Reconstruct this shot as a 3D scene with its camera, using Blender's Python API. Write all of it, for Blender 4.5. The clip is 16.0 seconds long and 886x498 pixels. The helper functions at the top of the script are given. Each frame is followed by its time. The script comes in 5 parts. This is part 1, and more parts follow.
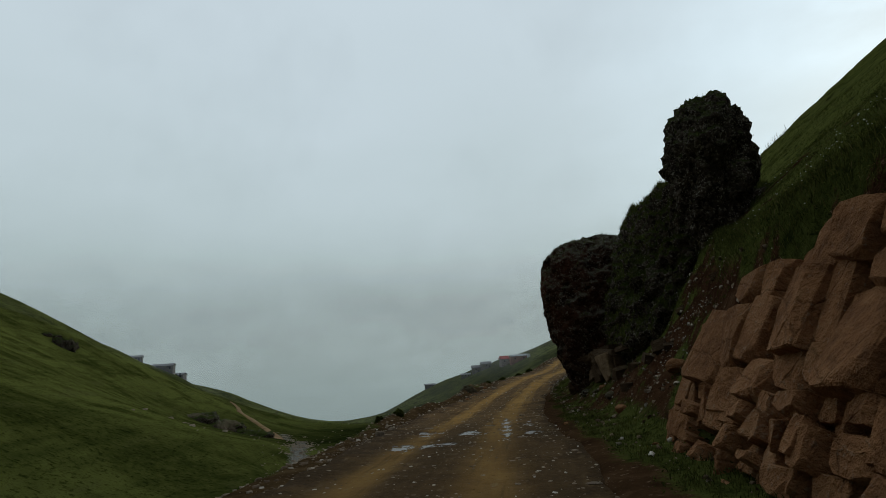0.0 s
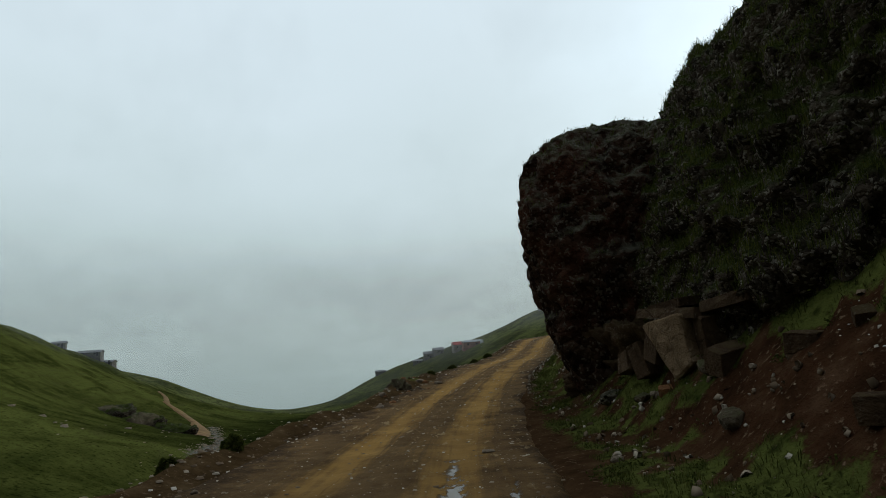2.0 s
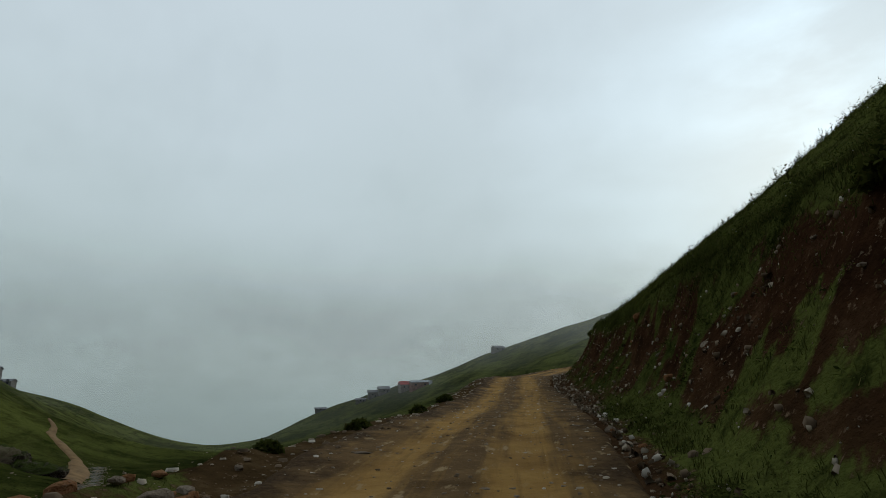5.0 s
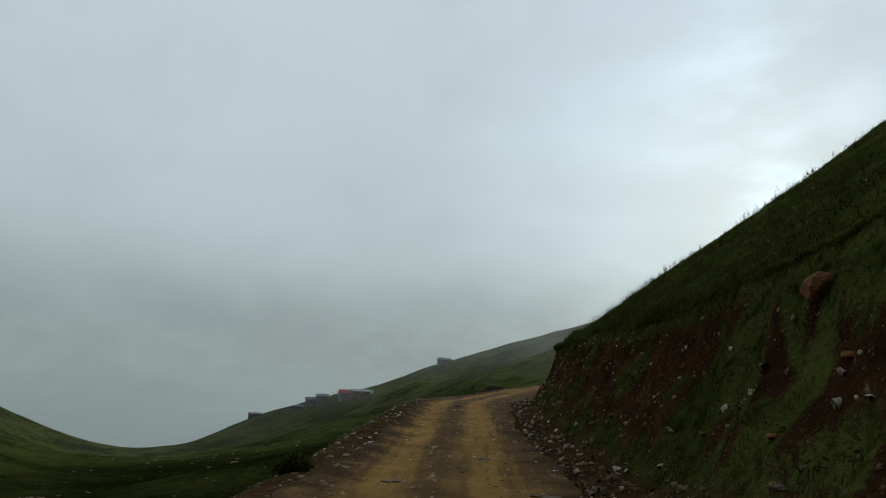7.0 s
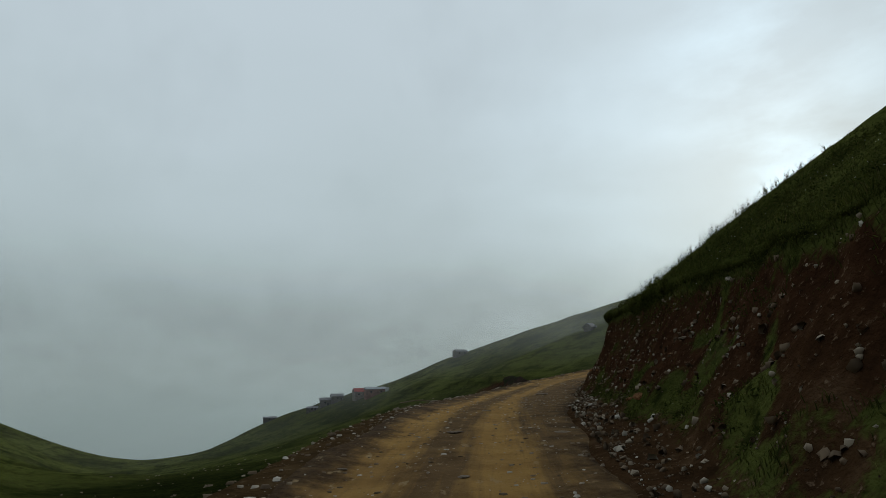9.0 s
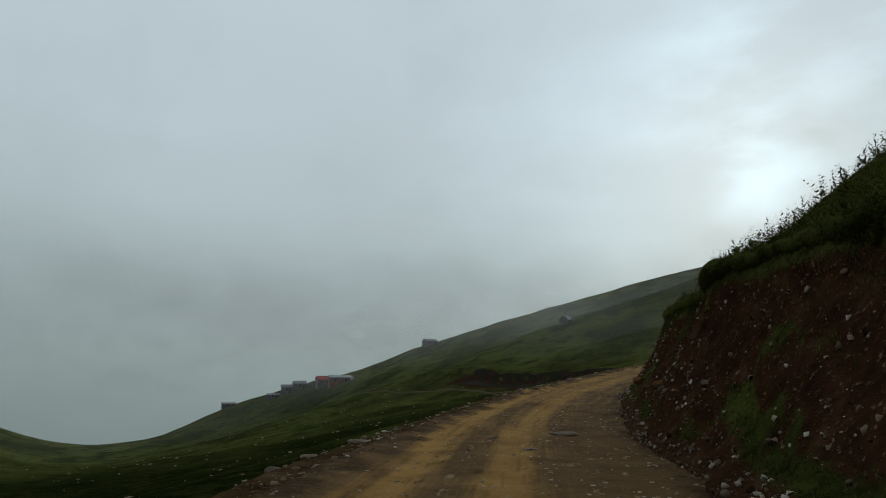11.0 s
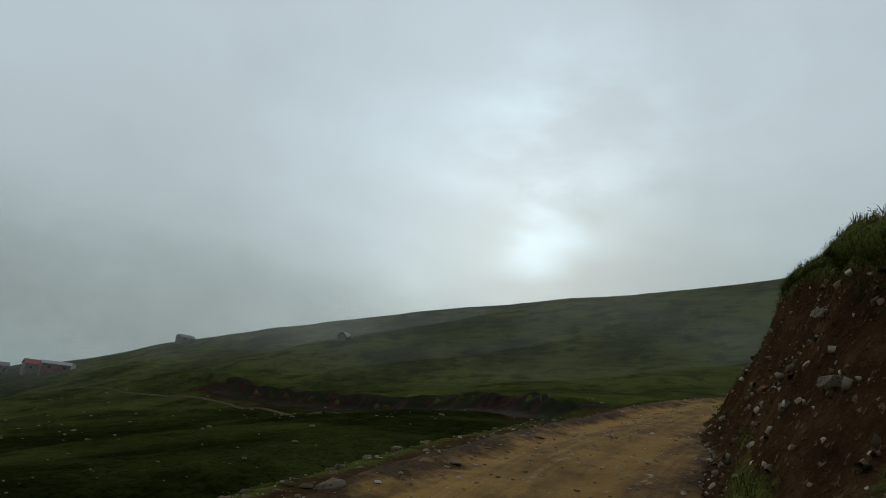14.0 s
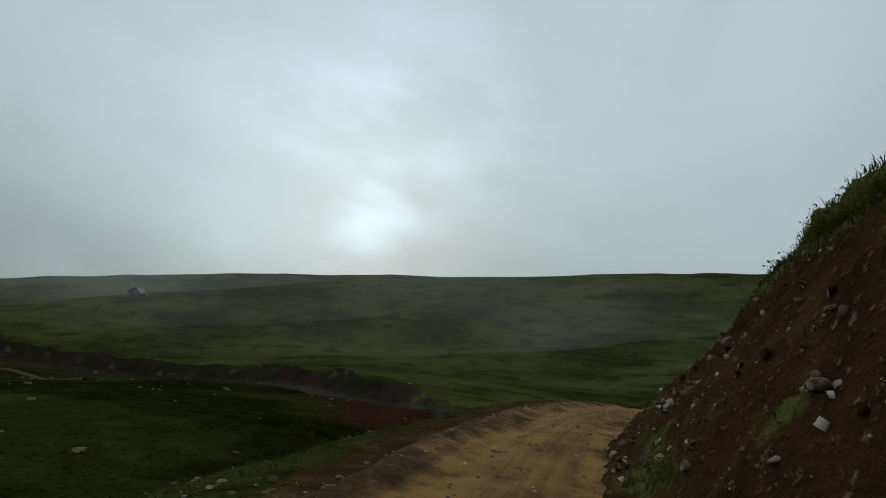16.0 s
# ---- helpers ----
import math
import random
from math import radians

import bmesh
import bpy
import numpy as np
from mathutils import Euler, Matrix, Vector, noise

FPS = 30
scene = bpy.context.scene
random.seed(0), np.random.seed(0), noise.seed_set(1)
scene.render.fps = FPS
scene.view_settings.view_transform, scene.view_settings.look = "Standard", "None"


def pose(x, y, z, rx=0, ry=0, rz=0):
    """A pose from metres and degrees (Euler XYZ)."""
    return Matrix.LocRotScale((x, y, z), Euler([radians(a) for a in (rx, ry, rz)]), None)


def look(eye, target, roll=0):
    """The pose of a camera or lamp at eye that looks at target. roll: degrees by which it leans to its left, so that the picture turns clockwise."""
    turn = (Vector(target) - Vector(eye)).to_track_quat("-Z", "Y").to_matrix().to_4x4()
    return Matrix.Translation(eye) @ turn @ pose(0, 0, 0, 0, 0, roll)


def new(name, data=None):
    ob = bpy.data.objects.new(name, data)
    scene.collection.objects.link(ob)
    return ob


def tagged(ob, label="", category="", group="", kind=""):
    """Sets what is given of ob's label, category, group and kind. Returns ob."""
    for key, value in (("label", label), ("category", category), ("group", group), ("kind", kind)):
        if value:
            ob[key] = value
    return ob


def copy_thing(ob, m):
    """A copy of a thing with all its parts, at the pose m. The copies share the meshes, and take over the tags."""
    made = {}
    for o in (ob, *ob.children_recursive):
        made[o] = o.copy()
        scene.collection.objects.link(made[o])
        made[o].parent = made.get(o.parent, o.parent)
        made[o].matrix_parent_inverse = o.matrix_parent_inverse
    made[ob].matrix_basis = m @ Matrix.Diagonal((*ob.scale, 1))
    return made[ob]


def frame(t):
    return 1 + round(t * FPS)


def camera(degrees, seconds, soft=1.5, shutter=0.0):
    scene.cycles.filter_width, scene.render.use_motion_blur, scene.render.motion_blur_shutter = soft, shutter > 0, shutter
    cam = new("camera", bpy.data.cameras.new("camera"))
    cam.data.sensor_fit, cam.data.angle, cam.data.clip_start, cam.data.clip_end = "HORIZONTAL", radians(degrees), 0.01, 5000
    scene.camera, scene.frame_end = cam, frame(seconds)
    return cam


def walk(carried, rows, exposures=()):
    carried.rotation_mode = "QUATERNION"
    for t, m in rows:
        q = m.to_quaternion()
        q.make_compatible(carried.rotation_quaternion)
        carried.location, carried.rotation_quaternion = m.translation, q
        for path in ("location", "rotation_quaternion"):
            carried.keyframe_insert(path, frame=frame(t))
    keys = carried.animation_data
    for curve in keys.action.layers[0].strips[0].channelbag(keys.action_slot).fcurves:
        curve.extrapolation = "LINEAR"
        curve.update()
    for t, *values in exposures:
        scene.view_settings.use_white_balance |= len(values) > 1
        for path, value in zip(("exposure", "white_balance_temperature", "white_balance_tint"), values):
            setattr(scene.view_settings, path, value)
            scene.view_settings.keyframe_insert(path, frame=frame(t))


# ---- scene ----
cam = camera(72.9, 16.0, soft=0.6)
PATH = [
    (0.0, pose(0.002, -0.000, 1.401, 101.42, 4.15, -0.66)),
    (0.5, pose(0.231, 3.326, 1.361, 102.06, 2.66, -1.86)),
    (1.0, pose(0.598, 6.563, 1.360, 101.83, 2.76, -3.70)),
    (1.5, pose(1.076, 9.719, 1.334, 100.83, 3.76, -4.65)),
    (2.0, pose(1.532, 12.856, 1.248, 99.83, 4.28, -5.08)),
    (2.5, pose(1.900, 16.022, 1.141, 100.29, 4.49, -4.52)),
    (3.0, pose(2.209, 19.223, 1.053, 99.76, 4.13, -4.18)),
    (3.5, pose(2.530, 22.447, 0.967, 100.56, 3.33, -4.05)),
    (4.0, pose(2.973, 25.599, 0.903, 101.38, 3.14, -5.33)),
    (4.5, pose(3.532, 28.662, 0.945, 102.65, 2.33, -7.69)),
    (7.0, pose(7.849, 43.408, 1.861, 104.39, -1.66, -15.15)),
    (7.5, pose(8.831, 46.517, 1.936, 103.17, -0.34, -14.80)),
    (8.0, pose(9.889, 49.676, 2.009, 103.85, 0.86, -14.19)),
    (8.5, pose(10.989, 52.919, 2.145, 103.86, 1.70, -13.16)),
    (11.0, pose(17.130, 71.545, 3.374, 102.75, -0.15, -16.18)),
    (11.5, pose(18.811, 75.690, 3.449, 103.07, 1.13, -17.53)),
    (12.0, pose(20.538, 79.744, 3.519, 104.70, 2.02, -18.95)),
    (12.5, pose(22.253, 83.543, 3.643, 105.09, -0.08, -22.39)),
    (13.0, pose(24.027, 86.844, 3.850, 105.35, -2.59, -27.63)),
    (13.5, pose(25.835, 89.577, 4.125, 104.80, -5.71, -32.85)),
    (14.0, pose(27.680, 91.821, 4.404, 105.77, -6.78, -37.87)),
    (14.5, pose(29.537, 93.712, 4.652, 105.68, -8.28, -42.90)),
    (15.0, pose(31.415, 95.265, 4.887, 106.45, -8.39, -47.75)),
    (15.5, pose(33.335, 96.473, 5.157, 105.82, -8.03, -51.78)),
    (16.0, pose(35.298, 97.471, 5.525, 105.73, -8.76, -55.33)),
]
walk(cam, PATH, [(0.0, 0.15), (2.5, 0.45), (3.5, 0.40), (4.5, 0.22), (7.5, 0.03), (11.5, -0.04), (15.0, -0.08), (16.0, -0.08)])

# ---- light: overcast mountain sky with the sun behind thin cloud ----
SUN_AZ, SUN_EL = radians(45.0), radians(18.0)
SUN_DIR = Vector((math.sin(SUN_AZ) * math.cos(SUN_EL), math.cos(SUN_AZ) * math.cos(SUN_EL), math.sin(SUN_EL)))


class Nodes:
    """A small wrapper for building node trees."""

    def __init__(self, tree):
        self.t = tree
        tree.nodes.clear()

    def add(self, kind, ins=None, **props):
        n = self.t.nodes.new(kind)
        for k, v in props.items():
            setattr(n, k, v)
        for k, v in (ins or {}).items():
            s = n.inputs[k]
            if isinstance(v, bpy.types.NodeSocket):
                self.t.links.new(v, s)
            else:
                s.default_value = v
        return n

    def math(self, op, a, b=0.5, c=0.0, clamp=False):
        return self.add("ShaderNodeMath", {0: a, 1: b, 2: c}, operation=op, use_clamp=clamp).outputs[0]

    def noise(self, vec, scale, detail=4.0, rough=0.55, out="Fac"):
        return self.add("ShaderNodeTexNoise", {"Vector": vec, "Scale": scale, "Detail": detail, "Roughness": rough}).outputs[out]

    def ramp(self, fac, stops, curve="LINEAR"):
        n = self.add("ShaderNodeValToRGB", {"Fac": fac})
        n.color_ramp.interpolation = curve
        e = n.color_ramp.elements
        while len(e) < len(stops):
            e.new(0.5)
        for i, (p, c) in enumerate(stops):
            e[i].position = p
            e[i].color = (*c, 1.0) if len(c) == 3 else c
        return n.outputs["Color"]

    def mix(self, fac, a, b, mode="MIX"):
        n = self.add("ShaderNodeMix", data_type="RGBA", blend_type=mode)
        for k, v in ((0, fac), (6, a), (7, b)):
            if isinstance(v, bpy.types.NodeSocket):
                self.t.links.new(v, n.inputs[k])
            else:
                n.inputs[k].default_value = v if k == 0 else (*v, 1.0)
        return n.outputs[2]

    def range(self, v, a, b, c=0.0, d=1.0):
        return self.add("ShaderNodeMapRange", {0: v, 1: a, 2: b, 3: c, 4: d}).outputs[0]


world = bpy.data.worlds.new("sky")
scene.world = world
world.use_nodes = True
w = Nodes(world.node_tree)
sky = w.add("ShaderNodeTexSky", sky_type="NISHITA", sun_disc=False, sun_elevation=SUN_EL, sun_rotation=SUN_AZ, air_density=1.0, dust_density=4.0)
gen = w.add("ShaderNodeTexCoord").outputs["Generated"]
sep = w.add("ShaderNodeSeparateXYZ", {0: gen})
flat = w.add("ShaderNodeVectorMath", {0: gen, 1: (1.0, 1.0, 2.2)}, operation="MULTIPLY").outputs[0]
broad = w.noise(flat, 1.6, 3.0, 0.5)
fine = w.noise(flat, 4.5, 5.0, 0.55)
cloud = w.math("ADD", w.math("MULTIPLY", broad, 0.7), w.math("MULTIPLY", fine, 0.3))
height = w.math("ADD", sep.outputs["Z"], w.math("MULTIPLY", w.math("SUBTRACT", cloud, 0.5), 0.35))
tone = w.ramp(w.range(height, -0.1, 0.75), [(0.0, (0.20, 0.255, 0.255)), (0.15, (0.29, 0.363, 0.36)), (0.36, (0.405, 0.495, 0.51)), (0.62, (0.515, 0.61, 0.66)), (1.0, (0.56, 0.65, 0.715))], "B_SPLINE")
drift = w.noise(w.add("ShaderNodeVectorMath", {0: gen, 1: (1.4, 1.4, 1.0)}, operation="MULTIPLY").outputs[0], 2.7, 4.0, 0.55)
patches = w.range(drift, 0.34, 0.66, 0.94, 1.06)
tone = w.mix(1.0, tone, w.mix(patches, (0, 0, 0), (1, 1, 1)), "MULTIPLY")
toward = w.add("ShaderNodeVectorMath", {0: gen, 1: SUN_DIR}, operation="DOT_PRODUCT").outputs["Value"]
halo = w.math("POWER", w.range(toward, 0.80, 1.0), 2.5)
core = w.math("POWER", w.range(w.math("ADD", toward, w.math("MULTIPLY", w.math("SUBTRACT", fine, 0.5), 0.010)), 0.9945, 1.0), 2.2)
glow = w.math("ADD", w.math("MULTIPLY", halo, w.range(cloud, 0.35, 0.65, 0.02, 0.34)), w.math("MULTIPLY", core, 0.36))
above = w.add("ShaderNodeVectorMath", {0: gen, 1: Vector((math.sin(SUN_AZ + 0.03) * math.cos(SUN_EL + 0.15), math.cos(SUN_AZ + 0.03) * math.cos(SUN_EL + 0.15), math.sin(SUN_EL + 0.15)))}, operation="DOT_PRODUCT").outputs["Value"]
glow = w.math("ADD", glow, w.math("MULTIPLY", w.math("POWER", w.range(above, 0.975, 1.0), 1.6), w.range(fine, 0.40, 0.62, 0.0, 0.20)))
away = w.range(w.add("ShaderNodeVectorMath", {0: gen, 1: (math.sin(SUN_AZ - 0.5), math.cos(SUN_AZ - 0.5), 0.25)}, operation="DOT_PRODUCT").outputs["Value"], -0.7, 0.45, 0.24, 1.0)
tone = w.mix(1.0, tone, w.mix(away, (0, 0, 0), (1, 1, 1)), "MULTIPLY")
veil = w.mix(1.0, tone, w.mix(glow, (0, 0, 0), (0.42, 0.62, 0.74)), "ADD")
bg_cloud = w.add("ShaderNodeBackground", {"Color": veil, "Strength": 1.0})
bg_sky = w.add("ShaderNodeBackground", {"Color": sky.outputs[0], "Strength": 0.05})
both = w.add("ShaderNodeMixShader", {0: 0.95, 1: bg_sky.outputs[0], 2: bg_cloud.outputs[0]})
w.add("ShaderNodeOutputWorld", {0: both.outputs[0]})

sun_data = bpy.data.lights.new("sun", "SUN")
sun_data.energy, sun_data.angle, sun_data.color = 0.5, radians(14), (1.0, 0.96, 0.9)
sun = new("sun", sun_data)
sun.matrix_world = look(SUN_DIR * 300, (0, 0, 0))
tagged(sun, "hazy sun behind thin cloud", "sun", kind="structure")


# ---- numeric noise ----
def lattice(ix, iy, iz, seed):
    h = (ix * 374761393 + iy * 668265263 + iz * 2147483647 + seed * 974711) & 0xFFFFFFFF
    h = ((h ^ (h >> 13)) * 1274126177) & 0xFFFFFFFF
    return ((h ^ (h >> 16)) & 0xFFFF) / 65535.0


def vnoise(p, seed=0):
    p = np.asarray(p, float)
    if p.shape[1] == 2:
        p = np.column_stack([p, np.zeros(len(p))])
    i = np.floor(p).astype(np.int64)
    f = p - i
    f = f * f * f * (f * (f * 6 - 15) + 10)
    out = np.zeros(len(p))
    for dx in (0, 1):
        for dy in (0, 1):
            for dz in (0, 1):
                wgt = (f[:, 0] if dx else 1 - f[:, 0]) * (f[:, 1] if dy else 1 - f[:, 1]) * (f[:, 2] if dz else 1 - f[:, 2])
                out += wgt * lattice(i[:, 0] + dx, i[:, 1] + dy, i[:, 2] + dz, seed)
    return out * 2 - 1


def fbm(p, octaves=4, seed=0, gain=0.5, ridged=False):
    p = np.asarray(p, float)
    out, amp, tot = np.zeros(len(p)), 1.0, 0.0
    for k in range(octaves):
        n = vnoise(p * 2.03 ** k + 17.3 * k, seed + k)
        out += amp * ((1 - 2 * np.abs(n)) if ridged else n)
        tot += amp
        amp *= gain
    return out / tot


def smooth(a, b, x):
    t = np.clip((x - a) / (b - a), 0, 1)
    return t * t * (3 - 2 * t)


# ---- plan: the road's line, as places of its driven track ----
KNOTS = [(-2.2, -23.9, 0.05), (-0.9, -10.0, 0.02), (0.0, -0.0, 0.00), (0.6, 6.6, -0.04), (1.5, 12.9, -0.15), (2.2, 19.2, -0.35), (3.0, 25.6, -0.50), (4.2, 31.6, -0.30), (5.9, 37.4, 0.13), (7.8, 43.4, 0.47), (9.9, 49.7, 0.61), (12.0, 56.3, 0.97), (14.3, 63.6, 1.56), (17.1, 71.5, 1.97), (20.5, 79.7, 2.12), (24.0, 86.8, 2.45), (27.7, 91.8, 3.01), (31.4, 95.3, 3.49), (35.3, 97.5, 4.13), (40.2, 99.3, 4.83), (44.8, 100.8, 5.53), (49.2, 101.9, 6.15), (53.4, 102.4, 6.63), (57.8, 102.2, 6.78), (65.0, 100.6, 6.43), (78.0, 95.0, 5.03), (95.0, 86.0, 3.23)]


def road_line(step=0.2):
    k = np.array(KNOTS)
    pts = []
    for i in range(1, len(k) - 2):
        p0, p1, p2, p3 = k[i - 1], k[i], k[i + 1], k[i + 2]
        n = max(2, int(np.linalg.norm(p2 - p1) / step))
        t = (np.arange(n) / n)[:, None]
        pts.append(0.5 * (2 * p1 + (p2 - p0) * t + (2 * p0 - 5 * p1 + 4 * p2 - p3) * t ** 2 + (3 * p1 - p0 - 3 * p2 + p3) * t ** 3))
    pts = np.concatenate(pts)
    s = np.concatenate([[0], np.cumsum(np.linalg.norm(np.diff(pts[:, :2], axis=0), axis=1))])
    s0 = s[np.argmin(np.hypot(pts[:, 0], pts[:, 1]))]
    d = np.gradient(pts[:, :2], axis=0)
    d /= np.linalg.norm(d, axis=1)[:, None]
    return pts, s - s0, d


LINE, STATION, HEADING = road_line()


def locate(xy):
    """Station along the road, offset to its right-hand side and road height for places in plan."""
    S, U, Z = np.empty(len(xy)), np.empty(len(xy)), np.empty(len(xy))
    for a in range(0, len(xy), 20000):
        q = xy[a:a + 20000]
        coarse = LINE[::5, :2]
        d2 = (q[:, None, 0] - coarse[None, :, 0]) ** 2 + (q[:, None, 1] - coarse[None, :, 1]) ** 2
        i = d2.argmin(1) * 5
        best, bi = np.full(len(q), 1e18), i.copy()
        for o in range(-5, 6):
            j = np.clip(i + o, 0, len(LINE) - 1)
            d = (q[:, 0] - LINE[j, 0]) ** 2 + (q[:, 1] - LINE[j, 1]) ** 2
            m = d < best
            best[m], bi[m] = d[m], j[m]
        dx, dy = q[:, 0] - LINE[bi, 0], q[:, 1] - LINE[bi, 1]
        hx, hy = HEADING[bi, 0], HEADING[bi, 1]
        along = dx * hx + dy * hy
        side = np.sign(dx * hy - dy * hx)
        S[a:a + 20000] = STATION[bi] + along
        U[a:a + 20000] = np.where(np.abs(along) < 0.5, dx * hy - dy * hx, side * np.sqrt(best))
        Z[a:a + 20000] = LINE[bi, 2]
    return S, U, Z


def on_road(s, u):
    """World place for a station and an offset to the right."""
    x, y = np.interp(s, STATION, LINE[:, 0]), np.interp(s, STATION, LINE[:, 1])
    hx, hy = np.interp(s, STATION, HEADING[:, 0]), np.interp(s, STATION, HEADING[:, 1])
    return x + u * hy, y - u * hx


# wide landforms: heights of the valley floor, the slopes and the crests
VALLEY = [(-6, 10, -1.8), (-9, 38, -3.8), (-12, 54, -4.8), (-16, 72, -6.0), (-22, 100, -8.6), (-33, 139, -11.7), (-48, 205, -14), (-70, 320, -24),
          (-88, 520, -43.5), (-110, 660, -52), (4, 115, -5), (8, 150, -8), (0, 220, -14), (-5, 330, -20), (28, 128, -1.5), (58, 152, 3.0)]
LEFT_HILL = [(-50, 20, 12), (-62, 80, 11), (-128, 179, 34.3), (-127, 215, 21.2), (-146, 260, 26), (-150, 320, 15.8), (-183, 411, 9), (-144, 427, -3.5), (-110, 489, -29), (-60, 145, -4), (-76, 230, -4), (-100, 300, -11.8), (-95, 390, -25), (-60, 260, -15), (-110, 240, 8)]
RIGHT_HILL = [(97, 277, 6.6), (104, 230, 5.7), (102, 169, 8.6), (154, 260, 24.7), (145, 314, 30.6), (56, 422, 2.1), (-10, 551, -14.9), (29, 491, -0.9), (68, 468, 11.1), (115, 440, 27.6), (159, 435, 41.1),
              (197, 406, 52.1), (238, 368, 65.1), (273, 308, 72.1), (298, 258, 78.1), (319, 222, 84.1), (322, 186, 87.1), (331, 150, 90.1), (200, 175, 34.1), (160, 140, 18.1), (108, 128, 8.1)]


def spline_surface(points):
    p = np.array(points, float)
    xy, z = p[:, :2] / 100, p[:, 2]
    n = len(p)
    r2 = ((xy[:, None] - xy[None]) ** 2).sum(2)
    K = np.where(r2 > 0, r2 * np.log(r2 + 1e-12), 0) + np.eye(n) * 0.02
    A = np.zeros((n + 3, n + 3))
    A[:n, :n] = K
    A[:n, n:] = np.column_stack([np.ones(n), xy])
    A[n:, :n] = A[:n, n:].T
    sol = np.linalg.solve(A, np.concatenate([z, np.zeros(3)]))

    def height_at(q):
        q = q / 100
        out = sol[n] + q @ sol[n + 1:]
        for i in range(n):
            d2 = ((q - xy[i]) ** 2).sum(1)
            out += sol[i] * np.where(d2 > 0, d2 * np.log(d2 + 1e-12), 0)
        return out
    return height_at


# behind each crest the land falls away again
BEYOND = [(25 + (x - 25) * 1.35, 80 + (y - 80) * 1.35, z - 22) for x, y, z in RIGHT_HILL if z > 50] + [(-190, 215, 28), (-200, 300, 14), (-260, 480, 6), (60, 640, -30), (-30, 760, -60)]
WIDE = spline_surface(VALLEY + LEFT_HILL + RIGHT_HILL + BEYOND)

# right-hand cutting: station, foot offset, top offset, top height, slope above
CUTTING = np.array([(-20, 2.9, 4.3, 3.25, 0.95), (7, 2.9, 4.2, 3.3, 0.94), (12, 2.4, 4.7, 3.3, 0.85), (17, 2.6, 6.1, 4.5, 0.80), (21, 2.8, 6.8, 4.4, 0.95), (28, 2.8, 6.6, 4.6, 0.95),
                    (32, 2.2, 5.2, 4.6, 0.85), (37, 2.0, 4.2, 3.2, 0.81), (45, 2.3, 3.9, 2.9, 0.90), (60, 2.1, 3.9, 2.35, 0.82), (70, 2.4, 4.4, 2.45, 0.76), (76, 2.7, 4.8, 2.85, 0.70), (82, 3.0, 5.0, 3.35, 0.70), (87, 3.0, 5.0, 3.3, 0.78),
                    (92, 2.7, 4.6, 2.85, 0.80), (97, 2.1, 3.7, 2.45, 0.68), (102, 1.7, 3.1, 2.4, 0.68), (108, 1.5, 3.1, 2.9, 0.64), (111, 0.6, 2.1, 2.7, 0.60),
                    (114, 0.32, 2.2, 2.75, 0.66), (118, 0.2, 2.4, 2.5, 0.68), (124, 0.15, 2.7, 2.2, 0.68), (135, 0.15, 3.0, 2.0, 0.65)])
# edges of the driven surface: station, left, right
EDGES = np.array([(-20, -3.0, 1.4), (8, -3.1, 1.4), (14, -3.6, 1.3), (26, -3.9, 1.4), (32, -3.2, 1.4), (38, -2.7, 1.4), (52, -2.3, 1.7), (62, -2.0, 1.4), (72, -2.2, 1.7), (83, -2.9, 2.7),
                  (92, -2.2, 2.5), (98, -2.0, 1.9), (105, -2.0, 1.4), (108, -2.0, 1.2), (111, -2.15, 0.45), (118, -2.2, 0.12), (130, -2.2, 0.1)])


def edges(S):
    return np.interp(S, EDGES[:, 0], EDGES[:, 1]), np.interp(S, EDGES[:, 0], EDGES[:, 2])


SCARP = np.array([(78, 126), (92, 142), (102, 169), (107, 200), (105, 230), (99, 258), (92, 290)], float)
TRACK = np.array([(60, 345), (72, 310), (81, 285), (86, 262), (87, 238), (86, 215), (83, 200)], float)
STREAM = np.array([(-7, 22), (-10, 40), (-13, 56), (-17, 75), (-23, 105), (-33, 140), (-44, 175)], float)
TRAIL = np.array([(-35.8, 139), (-41.9, 159), (-47.4, 172), (-54, 182), (-60.9, 192), (-67.2, 209), (-74, 222)], float)


def verge(S):
    """Offset at which turf begins beside the road: near its edge before the bend, at the cutting's foot after it."""
    hi, foot = edges(S)[1], np.interp(S, CUTTING[:, 0], CUTTING[:, 1])
    return hi + (foot - hi) * (0.2 + 0.8 * smooth(42, 58, S))


def polyline_offset(line, q):
    """Distance of places from a polyline and the signed side (right of its run is positive)."""
    best, side = np.full(len(q), 1e9), np.zeros(len(q))
    for a, b in zip(line[:-1], line[1:]):
        ab = b - a
        t = np.clip(((q - a) @ ab) / (ab @ ab), 0, 1)
        d = q - (a + t[:, None] * ab)
        dist = np.hypot(d[:, 0], d[:, 1])
        m = dist < best
        best[m] = dist[m]
        side[m] = np.sign(d[m, 0] * ab[1] - d[m, 1] * ab[0])
    return best, side


